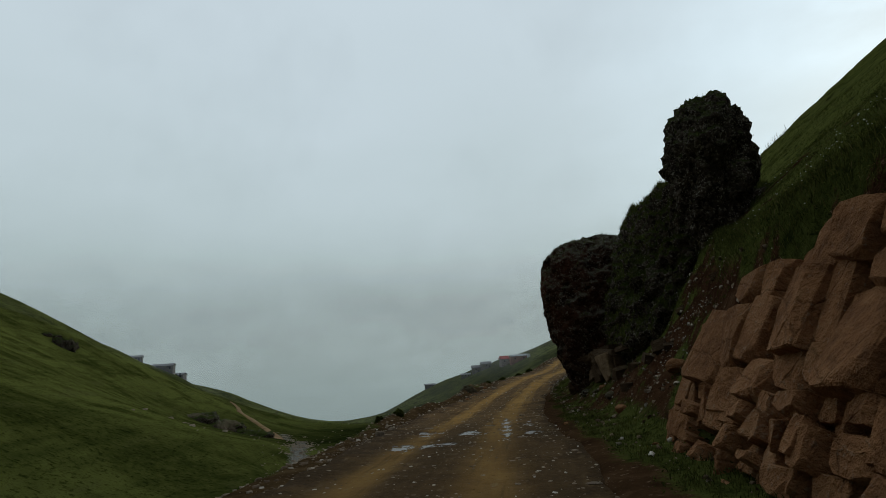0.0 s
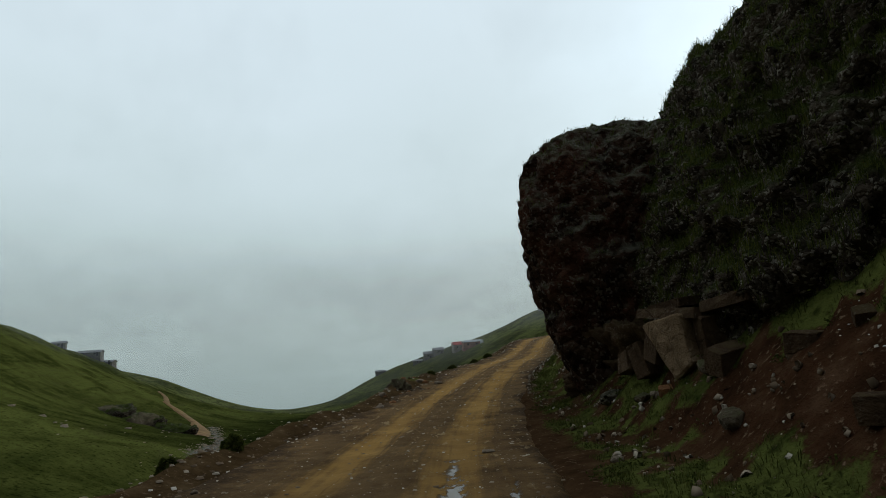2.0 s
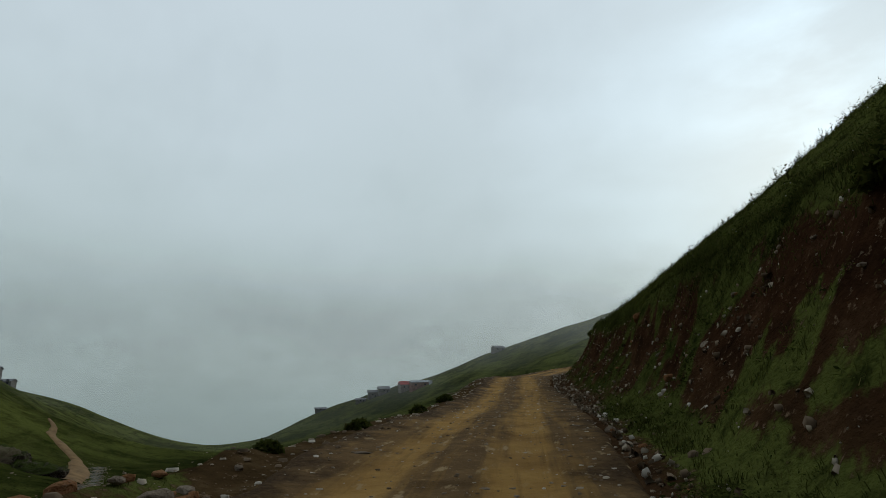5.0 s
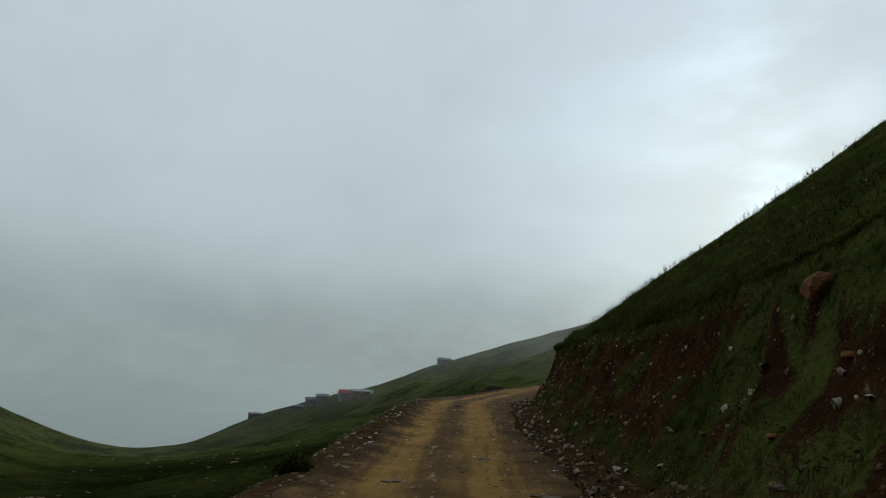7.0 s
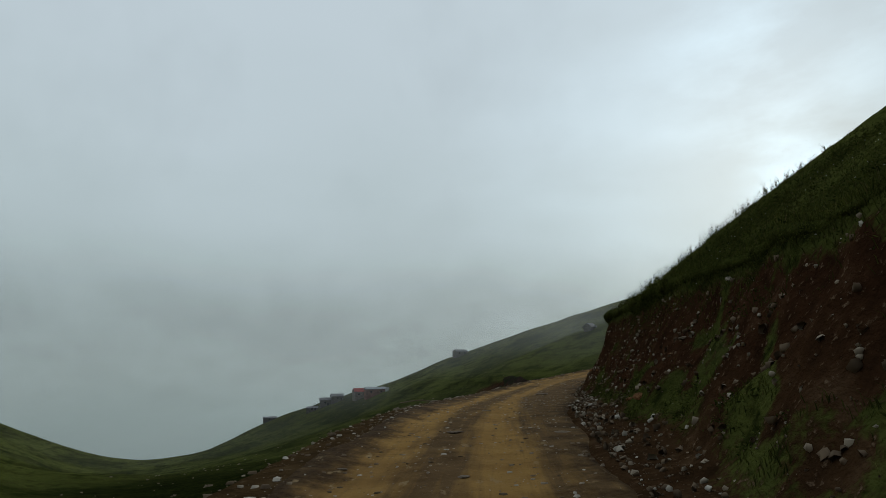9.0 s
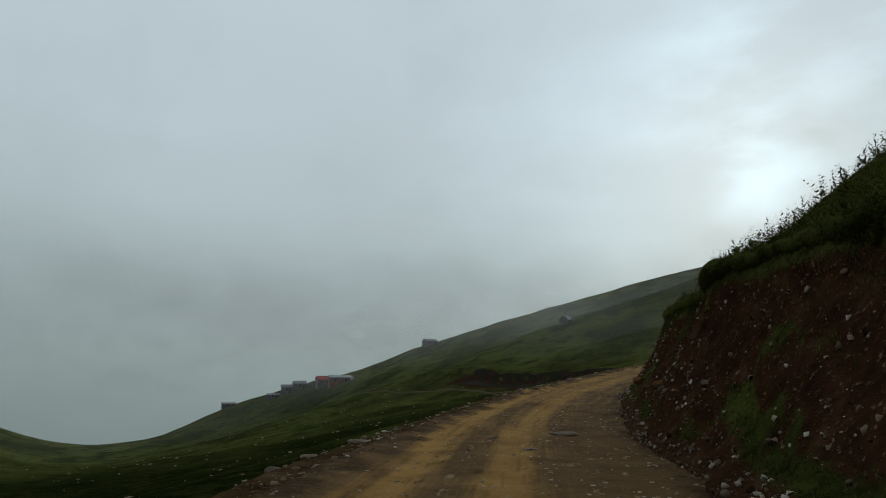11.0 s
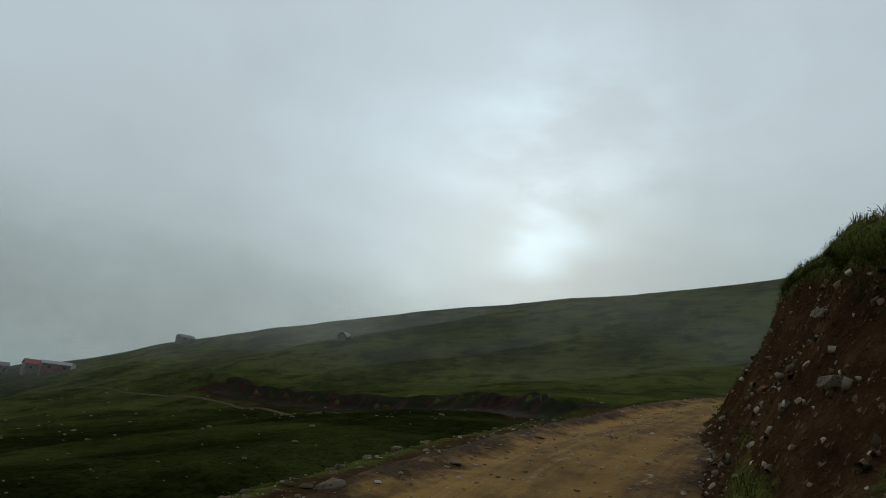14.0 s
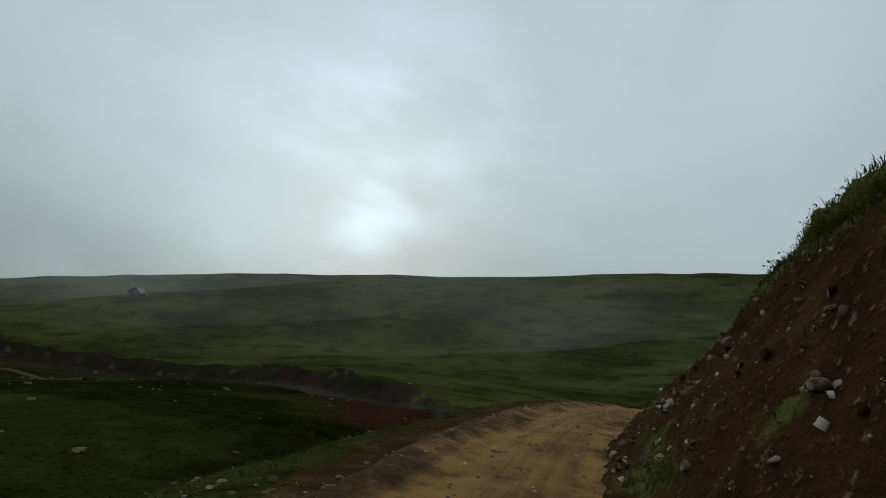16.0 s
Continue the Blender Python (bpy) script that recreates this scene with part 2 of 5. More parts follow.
def terrain(xy):
    """Height of the land how bare (soil) and how gravelly it is."""
    S, U, Z = locate(xy)
    lo, hi = edges(S)
    foot, top_u, top_z, slope = (np.interp(S, CUTTING[:, 0], CUTTING[:, k]) for k in (1, 2, 3, 4))
    wob = fbm(np.column_stack([S * 0.16, U * 0.05]), 3, 5)
    foot = foot + 0.25 * wob
    top_u = top_u + 0.5 * wob
    # right: verge, cut face, hillside
    face = np.clip((U - foot) / np.maximum(top_u - foot, 0.5), 0, 1)
    over = np.maximum(U - top_u, 0)
    steep = 0.65 - 0.45 * smooth(100, 108, S)
    right = 0.12 * smooth(hi, foot, U) + top_z * ((1 - steep) * face + steep * face ** 1.6) + slope * 75 * (1 - np.exp(-over / 75))
    # left: verge, then down to the valley
    down = np.maximum(lo - U, 0)
    left = -(0.36 + 0.22 * smooth(42, 54, S) * smooth(98, 86, S)) * np.maximum(down - 0.8, 0) - 0.05 * down
    # a low berm of graded spoil along the outer edge before the bend
    berm = 0.34 * np.exp(-((U - lo + 0.9) / 0.5) ** 2) * smooth(14, 24, S) * smooth(43, 37, S) * (0.75 + 0.7 * fbm(xy / 1.6, 3, 47))
    near = Z + np.where(U > 0, right, left + berm)
    wide = WIDE(xy)
    dist, side = polyline_offset(SCARP, xy)
    scarp = smooth(-1.5, 1.5, dist * side)
    wide = wide + 3.0 * smooth(112, 160, xy[:, 1]) * (scarp - 0.5) * np.exp(-(dist / 40) ** 2)
    away = np.where(U > 0, smooth(70, 150, U), smooth(7, 34, -U))
    ends = np.maximum(smooth(128, 150, S), 0)
    away = np.maximum(away, ends)
    big = near * (1 - away) + wide * away
    far = np.hypot(xy[:, 0] - 25, xy[:, 1] - 60)
    big = big + 2.0 * fbm(xy / 38, 3, 11) * smooth(30, 90, np.abs(U)) * np.clip(far / 200, 0, 1)
    # roughness: hummocks on grass, crumbled cut faces
    on_face = smooth(0.05, 0.25, face) * (1 - smooth(0.8, 1.0, face)) * (U > 0)
    bump = 0.10 * fbm(xy / 1.1, 3, 21) + 0.05 * fbm(xy / 0.45, 2, 22)
    rough = 0.35 * fbm(np.column_stack([xy, big]) / 1.3, 4, 31, ridged=True)
    calm = np.clip(np.maximum(smooth(hi, foot, U), smooth(0, 2.5, down)), 0, 1)
    big = big + calm * bump * (far < 250) + on_face * rough * 0.8
    # overhanging lip of turf at the top of the cut
    big = big + 0.25 * np.exp(-((U - top_u) / 0.35) ** 2) * (U > 0)
    patch = fbm(np.column_stack([xy, big * 1.4]) / 1.9, 4, 41)
    scrap = fbm(np.column_stack([xy, big * 1.4]) / 0.5, 3, 44)
    soil = on_face * smooth(-0.05, 0.30, patch + 0.9 * scrap + 0.16 + 0.08 * smooth(30, 40, S) + smooth(44, 60, S) * (0.8 * face - 0.30 + 0.22 * smooth(66, 78, S)) + 0.25 * smooth(94, 102, S) + 0.35 * smooth(9, 11, S) * smooth(21, 17, S) - 0.12 * smooth(18, 22, S) * smooth(40, 30, S))
    soil = np.maximum(soil, (1 - smooth(0.45 - 0.4 * smooth(90, 100, S), 2.1 - 1.0 * smooth(90, 100, S), down + (1.5 - smooth(90, 100, S)) * patch)) * (U < 0) * 1.0)
    soil = np.maximum(soil, smooth(0.02, 0.28, 0.7 * patch + scrap) * (U > 0) * (U < 9) * smooth(12, 16, S) * smooth(36, 32, S))
    soil = np.maximum(soil, (1 - smooth(-0.3, 0.6, (U - verge(S)) + 0.5 * patch)) * (U > 0))
    soil = np.maximum(soil, np.exp(-(dist / 13.0) ** 2) * (side < 0) * smooth(-0.5, 0.35, fbm(xy / 9, 3, 43) + 0.5 * np.exp(-(dist / 5) ** 2)))
    dstream, _ = polyline_offset(STREAM, xy)
    gravel = np.exp(-((dstream + 0.9 * patch) / 1.15) ** 2)
    big = big - 0.5 * np.exp(-(dstream / 2.5) ** 2)
    under = (U > lo) & (U < hi) & (S > -22) & (S < 150)
    lift = np.where(under, np.minimum(np.minimum(U - lo, hi - U) * 0.5, 0.25), 0)
    return big - lift, soil, gravel, S, U, side


def numpy_mesh(name, verts, quads=None, tris=None):
    me = bpy.data.meshes.new(name)
    faces = quads if quads is not None else tris
    n = faces.shape[1]
    me.vertices.add(len(verts))
    me.vertices.foreach_set("co", np.ascontiguousarray(verts, np.float32).ravel())
    me.loops.add(faces.size)
    me.loops.foreach_set("vertex_index", np.ascontiguousarray(faces, np.int32).ravel())
    me.polygons.add(len(faces))
    me.polygons.foreach_set("loop_start", np.arange(0, faces.size, n, dtype=np.int32))
    me.update(calc_edges=True)
    return me


def attr(me, name, values):
    a = me.attributes.new(name, "FLOAT", "POINT")
    a.data.foreach_set("value", np.ascontiguousarray(values, np.float32))


def grid_quads(nx, ny):
    i = np.arange(nx * ny).reshape(ny, nx)
    return np.stack([i[:-1, :-1], i[:-1, 1:], i[1:, 1:], i[1:, :-1]], -1).reshape(-1, 4)


def shade_smooth(me):
    me.polygons.foreach_set("use_smooth", np.ones(len(me.polygons), bool))


# ---- materials ----
def material(name):
    m = bpy.data.materials.new(name)
    m.use_nodes = True
    return m, Nodes(m.node_tree)


def finish(n, color, rough=0.9, bump=None, strength=0.5, distance=0.05, metal=0.0, spec=0.06):
    b = n.add("ShaderNodeBsdfPrincipled", {"Roughness": rough, "Metallic": metal, "Specular IOR Level": spec})
    if isinstance(color, bpy.types.NodeSocket):
        n.t.links.new(color, b.inputs["Base Color"])
    else:
        b.inputs["Base Color"].default_value = (*color, 1)
    if bump is not None:
        bp = n.add("ShaderNodeBump", {"Height": bump, "Strength": strength, "Distance": distance})
        n.t.links.new(bp.outputs[0], b.inputs["Normal"])
    n.add("ShaderNodeOutputMaterial", {0: b.outputs[0]})


def ground_material():
    m, n = material("meadow_and_soil")
    pos = n.add("ShaderNodeNewGeometry").outputs["Position"]
    att = {k: n.add("ShaderNodeAttribute", attribute_name=k).outputs["Fac"] for k in ("soil", "gravel")}
    brown = n.add("ShaderNodeAttribute", attribute_name="brown").outputs["Fac"]
    broad, mid, fine = n.noise(pos, 0.035, 4), n.noise(pos, 0.55, 5, 0.6), n.noise(pos, 9.0, 4, 0.65)
    tuft = n.noise(pos, 2.6, 4, 0.65)
    grass = n.ramp(mid, [(0.30, (0.009, 0.013, 0.003)), (0.50, (0.026, 0.031, 0.007)), (0.75, (0.066, 0.070, 0.018))])
    grass = n.mix(n.range(broad, 0.38, 0.58, 0.15, 0.85), grass, (0.105, 0.116, 0.028))
    patchy = n.noise(pos, 0.13, 5, 0.6)
    grass = n.mix(n.range(patchy, 0.50, 0.64, 0.0, 0.7), grass, (0.016, 0.021, 0.004))
    # sheep terraces: narrow streaks that follow the contour
    level = n.add("ShaderNodeVectorMath", {0: pos, 1: (0.05, 0.05, 0.9)}, operation="MULTIPLY").outputs[0]
    terrace = n.noise(level, 1.0, 5, 0.65)
    grass = n.mix(n.range(terrace, 0.52, 0.66, 0.0, 0.5), grass, (0.014, 0.021, 0.005))
    grass = n.mix(n.range(terrace, 0.44, 0.34, 0.0, 0.5), grass, (0.072, 0.074, 0.024))
    grass = n.mix(n.range(tuft, 0.52, 0.66, 0.0, 0.7), grass, (0.005, 0.008, 0.002))
    grass = n.mix(n.range(tuft, 0.44, 0.34, 0.0, 0.45), grass, (0.066, 0.069, 0.020))
    grass = n.mix(n.range(fine, 0.5, 0.75, 0.0, 0.55), grass, (0.005, 0.008, 0.002))
    # slope below the road: darker lush green, with lens vignetting put into the colour
    dim_zone = n.add("ShaderNodeAttribute", attribute_name="dim_zone").outputs["Fac"]
    dim_green = n.ramp(tuft, [(0.32, (0.009, 0.014, 0.003)), (0.6, (0.003, 0.005, 0.0015))])
    grass = n.mix(n.math("MULTIPLY", dim_zone, n.range(mid, 0.3, 0.65, 1.0, 0.75)), grass, dim_green)
    red_earth = n.ramp(n.noise(pos, 1.6, 6, 0.65), [(0.28, (0.016, 0.007, 0.004)), (0.55, (0.042, 0.018, 0.009)), (0.8, (0.090, 0.048, 0.027))])
    dull_earth = n.ramp(n.noise(pos, 1.6, 6, 0.65), [(0.28, (0.028, 0.017, 0.008)), (0.55, (0.066, 0.040, 0.018)), (0.8, (0.120, 0.080, 0.041))])
    earth = n.mix(brown, red_earth, dull_earth)
    earth = n.mix(n.range(fine, 0.6, 0.7), earth, (0.16, 0.105, 0.065))
    stones = n.ramp(n.noise(pos, 5.0, 5, 0.7), [(0.35, (0.06, 0.055, 0.048)), (0.7, (0.24, 0.23, 0.20))])
    edge = n.math("ADD", att["soil"], n.range(fine, 0.3, 0.7, -0.22, 0.22))
    col = n.mix(n.range(edge, 0.35, 0.62), grass, earth)
    col = n.mix(n.range(n.math("ADD", att["gravel"], n.range(fine, 0.3, 0.7, -0.3, 0.3)), 0.5, 0.75), col, stones)
    finish(n, col, 0.95, n.math("ADD", n.math("MULTIPLY", mid, 0.6), fine), 0.9, 0.10, spec=0.0)
    return m


def road_material():
    m, n = material("dirt_road")
    pos = n.add("ShaderNodeNewGeometry").outputs["Position"]
    rut = n.add("ShaderNodeAttribute", attribute_name="rut").outputs["Fac"]
    pool = n.add("ShaderNodeAttribute", attribute_name="wet").outputs["Fac"]
    run, side = (n.add("ShaderNodeAttribute", attribute_name=k).outputs["Fac"] for k in ("run", "side"))
    drawn = n.add("ShaderNodeCombineXYZ", {0: n.math("MULTIPLY", run, 0.22), 1: n.math("MULTIPLY", side, 4.5), 2: 0.0}).outputs[0]
    streak = n.noise(drawn, 1.0, 4, 0.6)
    mid, fine, broad = n.noise(pos, 1.3, 5, 0.65), n.noise(pos, 14.0, 5, 0.7), n.noise(pos, 0.22, 3)
    # water stands in broken patches inside each hollow
    broken = n.noise(n.add("ShaderNodeCombineXYZ", {0: n.math("MULTIPLY", run, 1.5), 1: n.math("MULTIPLY", side, 3.0), 2: 7.0}).outputs[0], 1.0, 5, 0.7)
    wet = n.math("MULTIPLY", pool, n.range(broken, 0.47, 0.55))
    mud = n.add("ShaderNodeAttribute", attribute_name="mud").outputs["Fac"]
    dark = n.ramp(mid, [(0.3, (0.068, 0.038, 0.015)), (0.7, (0.165, 0.098, 0.041))])
    pale = n.ramp(mid, [(0.3, (0.230, 0.122, 0.033)), (0.7, (0.370, 0.212, 0.063))])
    worn = n.math("ADD", rut, n.math("ADD", n.range(mid, 0.3, 0.7, -0.10, 0.10), n.range(streak, 0.32, 0.68, -0.36, 0.36)))
    col = n.mix(n.range(worn, 0.15, 0.85), dark, pale)
    col = n.mix(n.range(broad, 0.45, 0.65, 0.0, 0.3), col, (0.12, 0.066, 0.027))
    col = n.mix(n.range(streak, 0.60, 0.72, 0.0, 0.45), col, (0.045, 0.026, 0.012))
    col = n.mix(n.range(fine, 0.60, 0.70, 0.0, 0.7), col, (0.28, 0.18, 0.085))
    col = n.mix(n.range(fine, 0.38, 0.28, 0.0, 0.75), col, (0.03, 0.017, 0.009))
    rim = n.math("ADD", n.add("ShaderNodeAttribute", attribute_name="rim").outputs["Fac"], n.range(mid, 0.3, 0.7, -0.5, 0.5))
    col = n.mix(n.range(rim, 0.0, 0.5, 0.92, 0.0), col, n.ramp(fine, [(0.35, (0.028, 0.016, 0.008)), (0.65, (0.075, 0.045, 0.022))]))
    bed = n.add("ShaderNodeCombineXYZ", {0: n.math("MULTIPLY", run, 1.6), 1: n.math("MULTIPLY", side, 4.2), 2: 3.0}).outputs[0]
    plates = n.noise(bed, 1.0, 5, 0.62)
    col = n.mix(n.math("MULTIPLY", n.range(plates, 0.60, 0.66, 0.0, 0.75), n.range(broad, 0.36, 0.56)), col, (0.33, 0.235, 0.125))
    col = n.mix(n.math("MULTIPLY", mud, n.range(streak, 0.3, 0.65, 0.45, 0.85)), col, n.ramp(fine, [(0.3, (0.022, 0.013, 0.006)), (0.7, (0.068, 0.041, 0.018))]))
    rough = n.range(wet, 0.2, 0.8, 0.95, 0.30)
    col = n.mix(n.range(wet, 0.1, 0.6, 0.0, 0.75), col, (0.035, 0.024, 0.016))
    b = n.add("ShaderNodeBsdfPrincipled", {"Base Color": col, "Roughness": rough, "Specular IOR Level": n.range(wet, 0.2, 0.8, 0.03, 0.5)})
    h = n.math("MULTIPLY", n.math("ADD", mid, n.math("MULTIPLY", fine, 0.7)), n.range(wet, 0.2, 0.7, 1.0, 0.0))
    n.t.links.new(n.add("ShaderNodeBump", {"Height": h, "Strength": 0.8, "Distance": 0.05}).outputs[0], b.inputs["Normal"])
    n.add("ShaderNodeOutputMaterial", {0: b.outputs[0]})
    return m


def rock_material(name, dark, mid, pale, lichen=0.4, moss=0.3, crust=0.0):
    m, n = material(name)
    geo = n.add("ShaderNodeNewGeometry")
    pos, up = geo.outputs["Position"], n.add("ShaderNodeSeparateXYZ", {0: geo.outputs["Normal"]}).outputs["Z"]
    rnd = n.add("ShaderNodeObjectInfo").outputs["Random"]
    a, b, c = n.noise(pos, 0.5, 5, 0.6), n.noise(pos, 3.2, 6, 0.7), n.noise(pos, 16.0, 4, 0.7)
    col = n.ramp(n.math("ADD", n.math("MULTIPLY", a, 0.45), n.math("MULTIPLY", b, 0.55)), [(0.32, dark), (0.52, mid), (0.72, pale)])
    col = n.mix(n.range(rnd, 0, 1, 0.0, 0.35), col, tuple(v * 0.55 for v in mid))
    col = n.mix(n.math("MULTIPLY", n.range(up, 0.3, 0.75), n.range(b, 0.38, 0.55, 0.0, crust)), col, (0.115, 0.112, 0.098))
    spots = n.range(n.math("ADD", c, n.range(a, 0.3, 0.7, -0.08, 0.08)), 0.60, 0.66, 0.0, lichen)
    col = n.mix(spots, col, (0.32, 0.29, 0.23))
    mossy = n.math("MULTIPLY", n.range(up, 0.2, 0.65), n.range(b, 0.42, 0.6, 0.0, moss))
    col = n.mix(mossy, col, (0.045, 0.055, 0.014))
    crack = n.add("ShaderNodeTexVoronoi", {"Vector": n.add("ShaderNodeVectorMath", {0: pos, 1: n.add("ShaderNodeVectorMath", {0: n.noise(pos, 2.0, 3, 0.6, "Color"), 1: (0.35, 0.35, 0.35)}, operation="MULTIPLY").outputs[0]}, operation="ADD").outputs[0], "Scale": 0.8}, feature="DISTANCE_TO_EDGE").outputs["Distance"]
    line = n.range(crack, 0.0, 0.02)
    col = n.mix(n.range(line, 0.0, 1.0, 0.3, 0.0), col, tuple(v * 0.5 for v in dark))
    h = n.math("ADD", n.math("ADD", n.math("MULTIPLY", b, 1.0), n.math("MULTIPLY", c, 0.35)), n.math("MULTIPLY", line, 0.12))
    finish(n, col, 0.92, h, 1.0, 0.14, spec=0.03)
    return m


def conglomerate_material(name, dark, mid, pale, size, spots, moss, red=0.0, crust=0.75):
    """Dark bedrock packed with rounded clasts, weathered pale and lichened in blotches."""
    m, n = material(name)
    geo = n.add("ShaderNodeNewGeometry")
    pos, up = geo.outputs["Position"], n.add("ShaderNodeSeparateXYZ", {0: geo.outputs["Normal"]}).outputs["Z"]
    warp = n.add("ShaderNodeVectorMath", {0: n.noise(pos, 3.0, 4, 0.6, "Color"), 1: (0.22, 0.22, 0.22)}, operation="MULTIPLY").outputs[0]
    at = n.add("ShaderNodeVectorMath", {0: pos, 1: warp}, operation="ADD").outputs[0]
    cell = n.add("ShaderNodeTexVoronoi", {"Vector": at, "Scale": 1.0 / size, "Randomness": 1.0})
    tiny = n.add("ShaderNodeTexVoronoi", {"Vector": at, "Scale": 3.1 / size, "Randomness": 1.0})
    tone = n.add("ShaderNodeSeparateXYZ", {0: cell.outputs["Color"]}).outputs["X"]
    tone2 = n.add("ShaderNodeSeparateXYZ", {0: tiny.outputs["Color"]}).outputs["Y"]
    a, b, c = n.noise(pos, 0.55, 5, 0.6), n.noise(pos, 2.6, 6, 0.7), n.noise(pos, 22.0, 4, 0.7)
    body = n.math("ADD", n.math("MULTIPLY", a, 0.4), n.math("MULTIPLY", b, 0.6))
    col = n.ramp(body, [(0.34, dark), (0.52, mid), (0.70, pale)])
    col = n.mix(n.range(tone, 0.45, 1.0, 0.0, 0.55), col, pale)
    col = n.mix(n.range(tone, 0.35, 0.0, 0.0, 0.6), col, dark)
    col = n.mix(n.math("MULTIPLY", n.range(a, 0.45, 0.6, 0.0, red), n.range(c, 0.3, 0.6)), col, (0.085, 0.030, 0.016))
    flecks = n.math("MULTIPLY", n.range(tone2, 0.80, 0.84), n.range(b, 0.40, 0.58, 0.05, spots))
    col = n.mix(flecks, col, (0.27, 0.24, 0.19))
    top = n.range(up, 0.15, 0.75)
    col = n.mix(n.math("MULTIPLY", top, n.range(b, 0.36, 0.56, 0.1, crust)), col, (0.17, 0.160, 0.13))
    col = n.mix(n.math("MULTIPLY", n.range(up, 0.25, 0.7), n.range(a, 0.36, 0.5, 0.2 * moss, moss)), col, (0.042, 0.056, 0.010))
    gap = n.range(cell.outputs["Distance"], 0.25, 0.75, 1.0, 0.0)
    h = n.math("ADD", n.math("ADD", n.math("MULTIPLY", gap, 0.7), n.math("MULTIPLY", b, 0.8)), n.math("ADD", n.math("MULTIPLY", c, 0.3), n.range(tiny.outputs["Distance"], 0.2, 0.7, 0.25, 0.0)))
    finish(n, col, 0.92, h, 1.0, 0.12, spec=0.03)
    return m


def plain_material(name, color, spread=0.35, scale=3.0, rough=0.85, metal=0.0):
    m, n = material(name)
    pos = n.add("ShaderNodeNewGeometry").outputs["Position"]
    rnd = n.add("ShaderNodeObjectInfo").outputs["Random"]
    f = n.noise(pos, scale, 5, 0.65)
    col = n.mix(n.range(f, 0.3, 0.7), tuple(v * (1 - spread) for v in color), tuple(min(1, v * (1 + spread)) for v in color))
    col = n.mix(n.range(rnd, 0, 1, 0, 0.3), col, tuple(v * 0.6 for v in color))
    finish(n, col, rough, f, 0.4, 0.03, metal)
    return m


def blade_material(name, low, high):
    m, n = material(name)
    rnd = n.add("ShaderNodeNewGeometry").outputs["Random Per Island"]
    pos = n.add("ShaderNodeNewGeometry").outputs["Position"]
    col = n.ramp(rnd, [(0.0, low), (0.7, high), (0.93, tuple(v * 1.3 for v in high)), (1.0, (0.16, 0.13, 0.05))])
    col = n.mix(n.range(n.noise(pos, 0.5, 3), 0.35, 0.65, 0.0, 0.6), col, tuple(v * 0.6 for v in low))
    d = n.add("ShaderNodeBsdfDiffuse", {"Color": col})
    t = n.add("ShaderNodeBsdfTranslucent", {"Color": col})
    x = n.add("ShaderNodeMixShader", {0: 0.35, 1: d.outputs[0], 2: t.outputs[0]})
    n.add("ShaderNodeOutputMaterial", {0: x.outputs[0]})
    return m


M_GROUND, M_ROAD = ground_material(), road_material()
M_DARK_ROCK = conglomerate_material("lichened_conglomerate", (0.009, 0.0065, 0.0045), (0.044, 0.032, 0.022), (0.125, 0.096, 0.070), 0.13, 0.95, 0.95, crust=0.25)
M_RED_ROCK = conglomerate_material("red_brown_bedrock", (0.008, 0.005, 0.004), (0.036, 0.018, 0.011), (0.100, 0.060, 0.040), 0.20, 0.4, 0.3, 0.8, crust=0.8)
M_RUBBLE = rock_material("rubbly_rock", (0.035, 0.026, 0.016), (0.120, 0.092, 0.062), (0.24, 0.195, 0.14), 0.5, 0.7)
M_TAN_ROCK = rock_material("tan_stone", (0.075, 0.034, 0.017), (0.270, 0.124, 0.056), (0.40, 0.215, 0.110), 0.2, 0.1)
M_SPLIT = rock_material("split_tan_stone", (0.060, 0.038, 0.020), (0.215, 0.142, 0.082), (0.32, 0.225, 0.14), 0.2, 0.1)
M_LEDGE = rock_material("brown_ledge_stone", (0.020, 0.012, 0.007), (0.088, 0.054, 0.031), (0.185, 0.125, 0.078), 0.2, 0.3)
M_GREY_STONE = rock_material("pale_grey_stone", (0.10, 0.074, 0.052), (0.25, 0.192, 0.14), (0.42, 0.35, 0.27), 0.3, 0.1)
M_GRASS = blade_material("grass_blades", (0.032, 0.037, 0.009), (0.094, 0.098, 0.024))
M_HERB = blade_material("herb_leaves", (0.026, 0.036, 0.008), (0.092, 0.102, 0.024))
M_TURF = blade_material("rock_turf_blades", (0.034, 0.044, 0.009), (0.105, 0.115, 0.026))
M_STALK = blade_material("dry_grass_stalks", (0.05, 0.05, 0.018), (0.11, 0.10, 0.04))
M_WALL = plain_material("weathered_house_wall", (0.22, 0.19, 0.165), 0.3, 0.6)
M_BRICK = plain_material("reddish_house_wall", (0.26, 0.13, 0.10), 0.3, 0.6)
M_ROOF_RED = plain_material("red_sheet_roof", (0.34, 0.05, 0.045), 0.25, 0.8, 0.6)
M_ROOF_GREY = plain_material("grey_sheet_roof", (0.33, 0.34, 0.35), 0.25, 0.8, 0.5)
M_DULL_WALL = plain_material("dark_stone_house_wall", (0.17, 0.16, 0.145), 0.3, 0.6)
M_ROOF_DULL = plain_material("dull_sheet_roof", (0.19, 0.19, 0.195), 0.25, 0.8, 0.6)
M_PANE = plain_material("dark_window", (0.03, 0.03, 0.035), 0.2, 2.0, 0.3)
M_WHITE = plain_material("white_sheeting", (0.75, 0.76, 0.78), 0.1, 2.0)


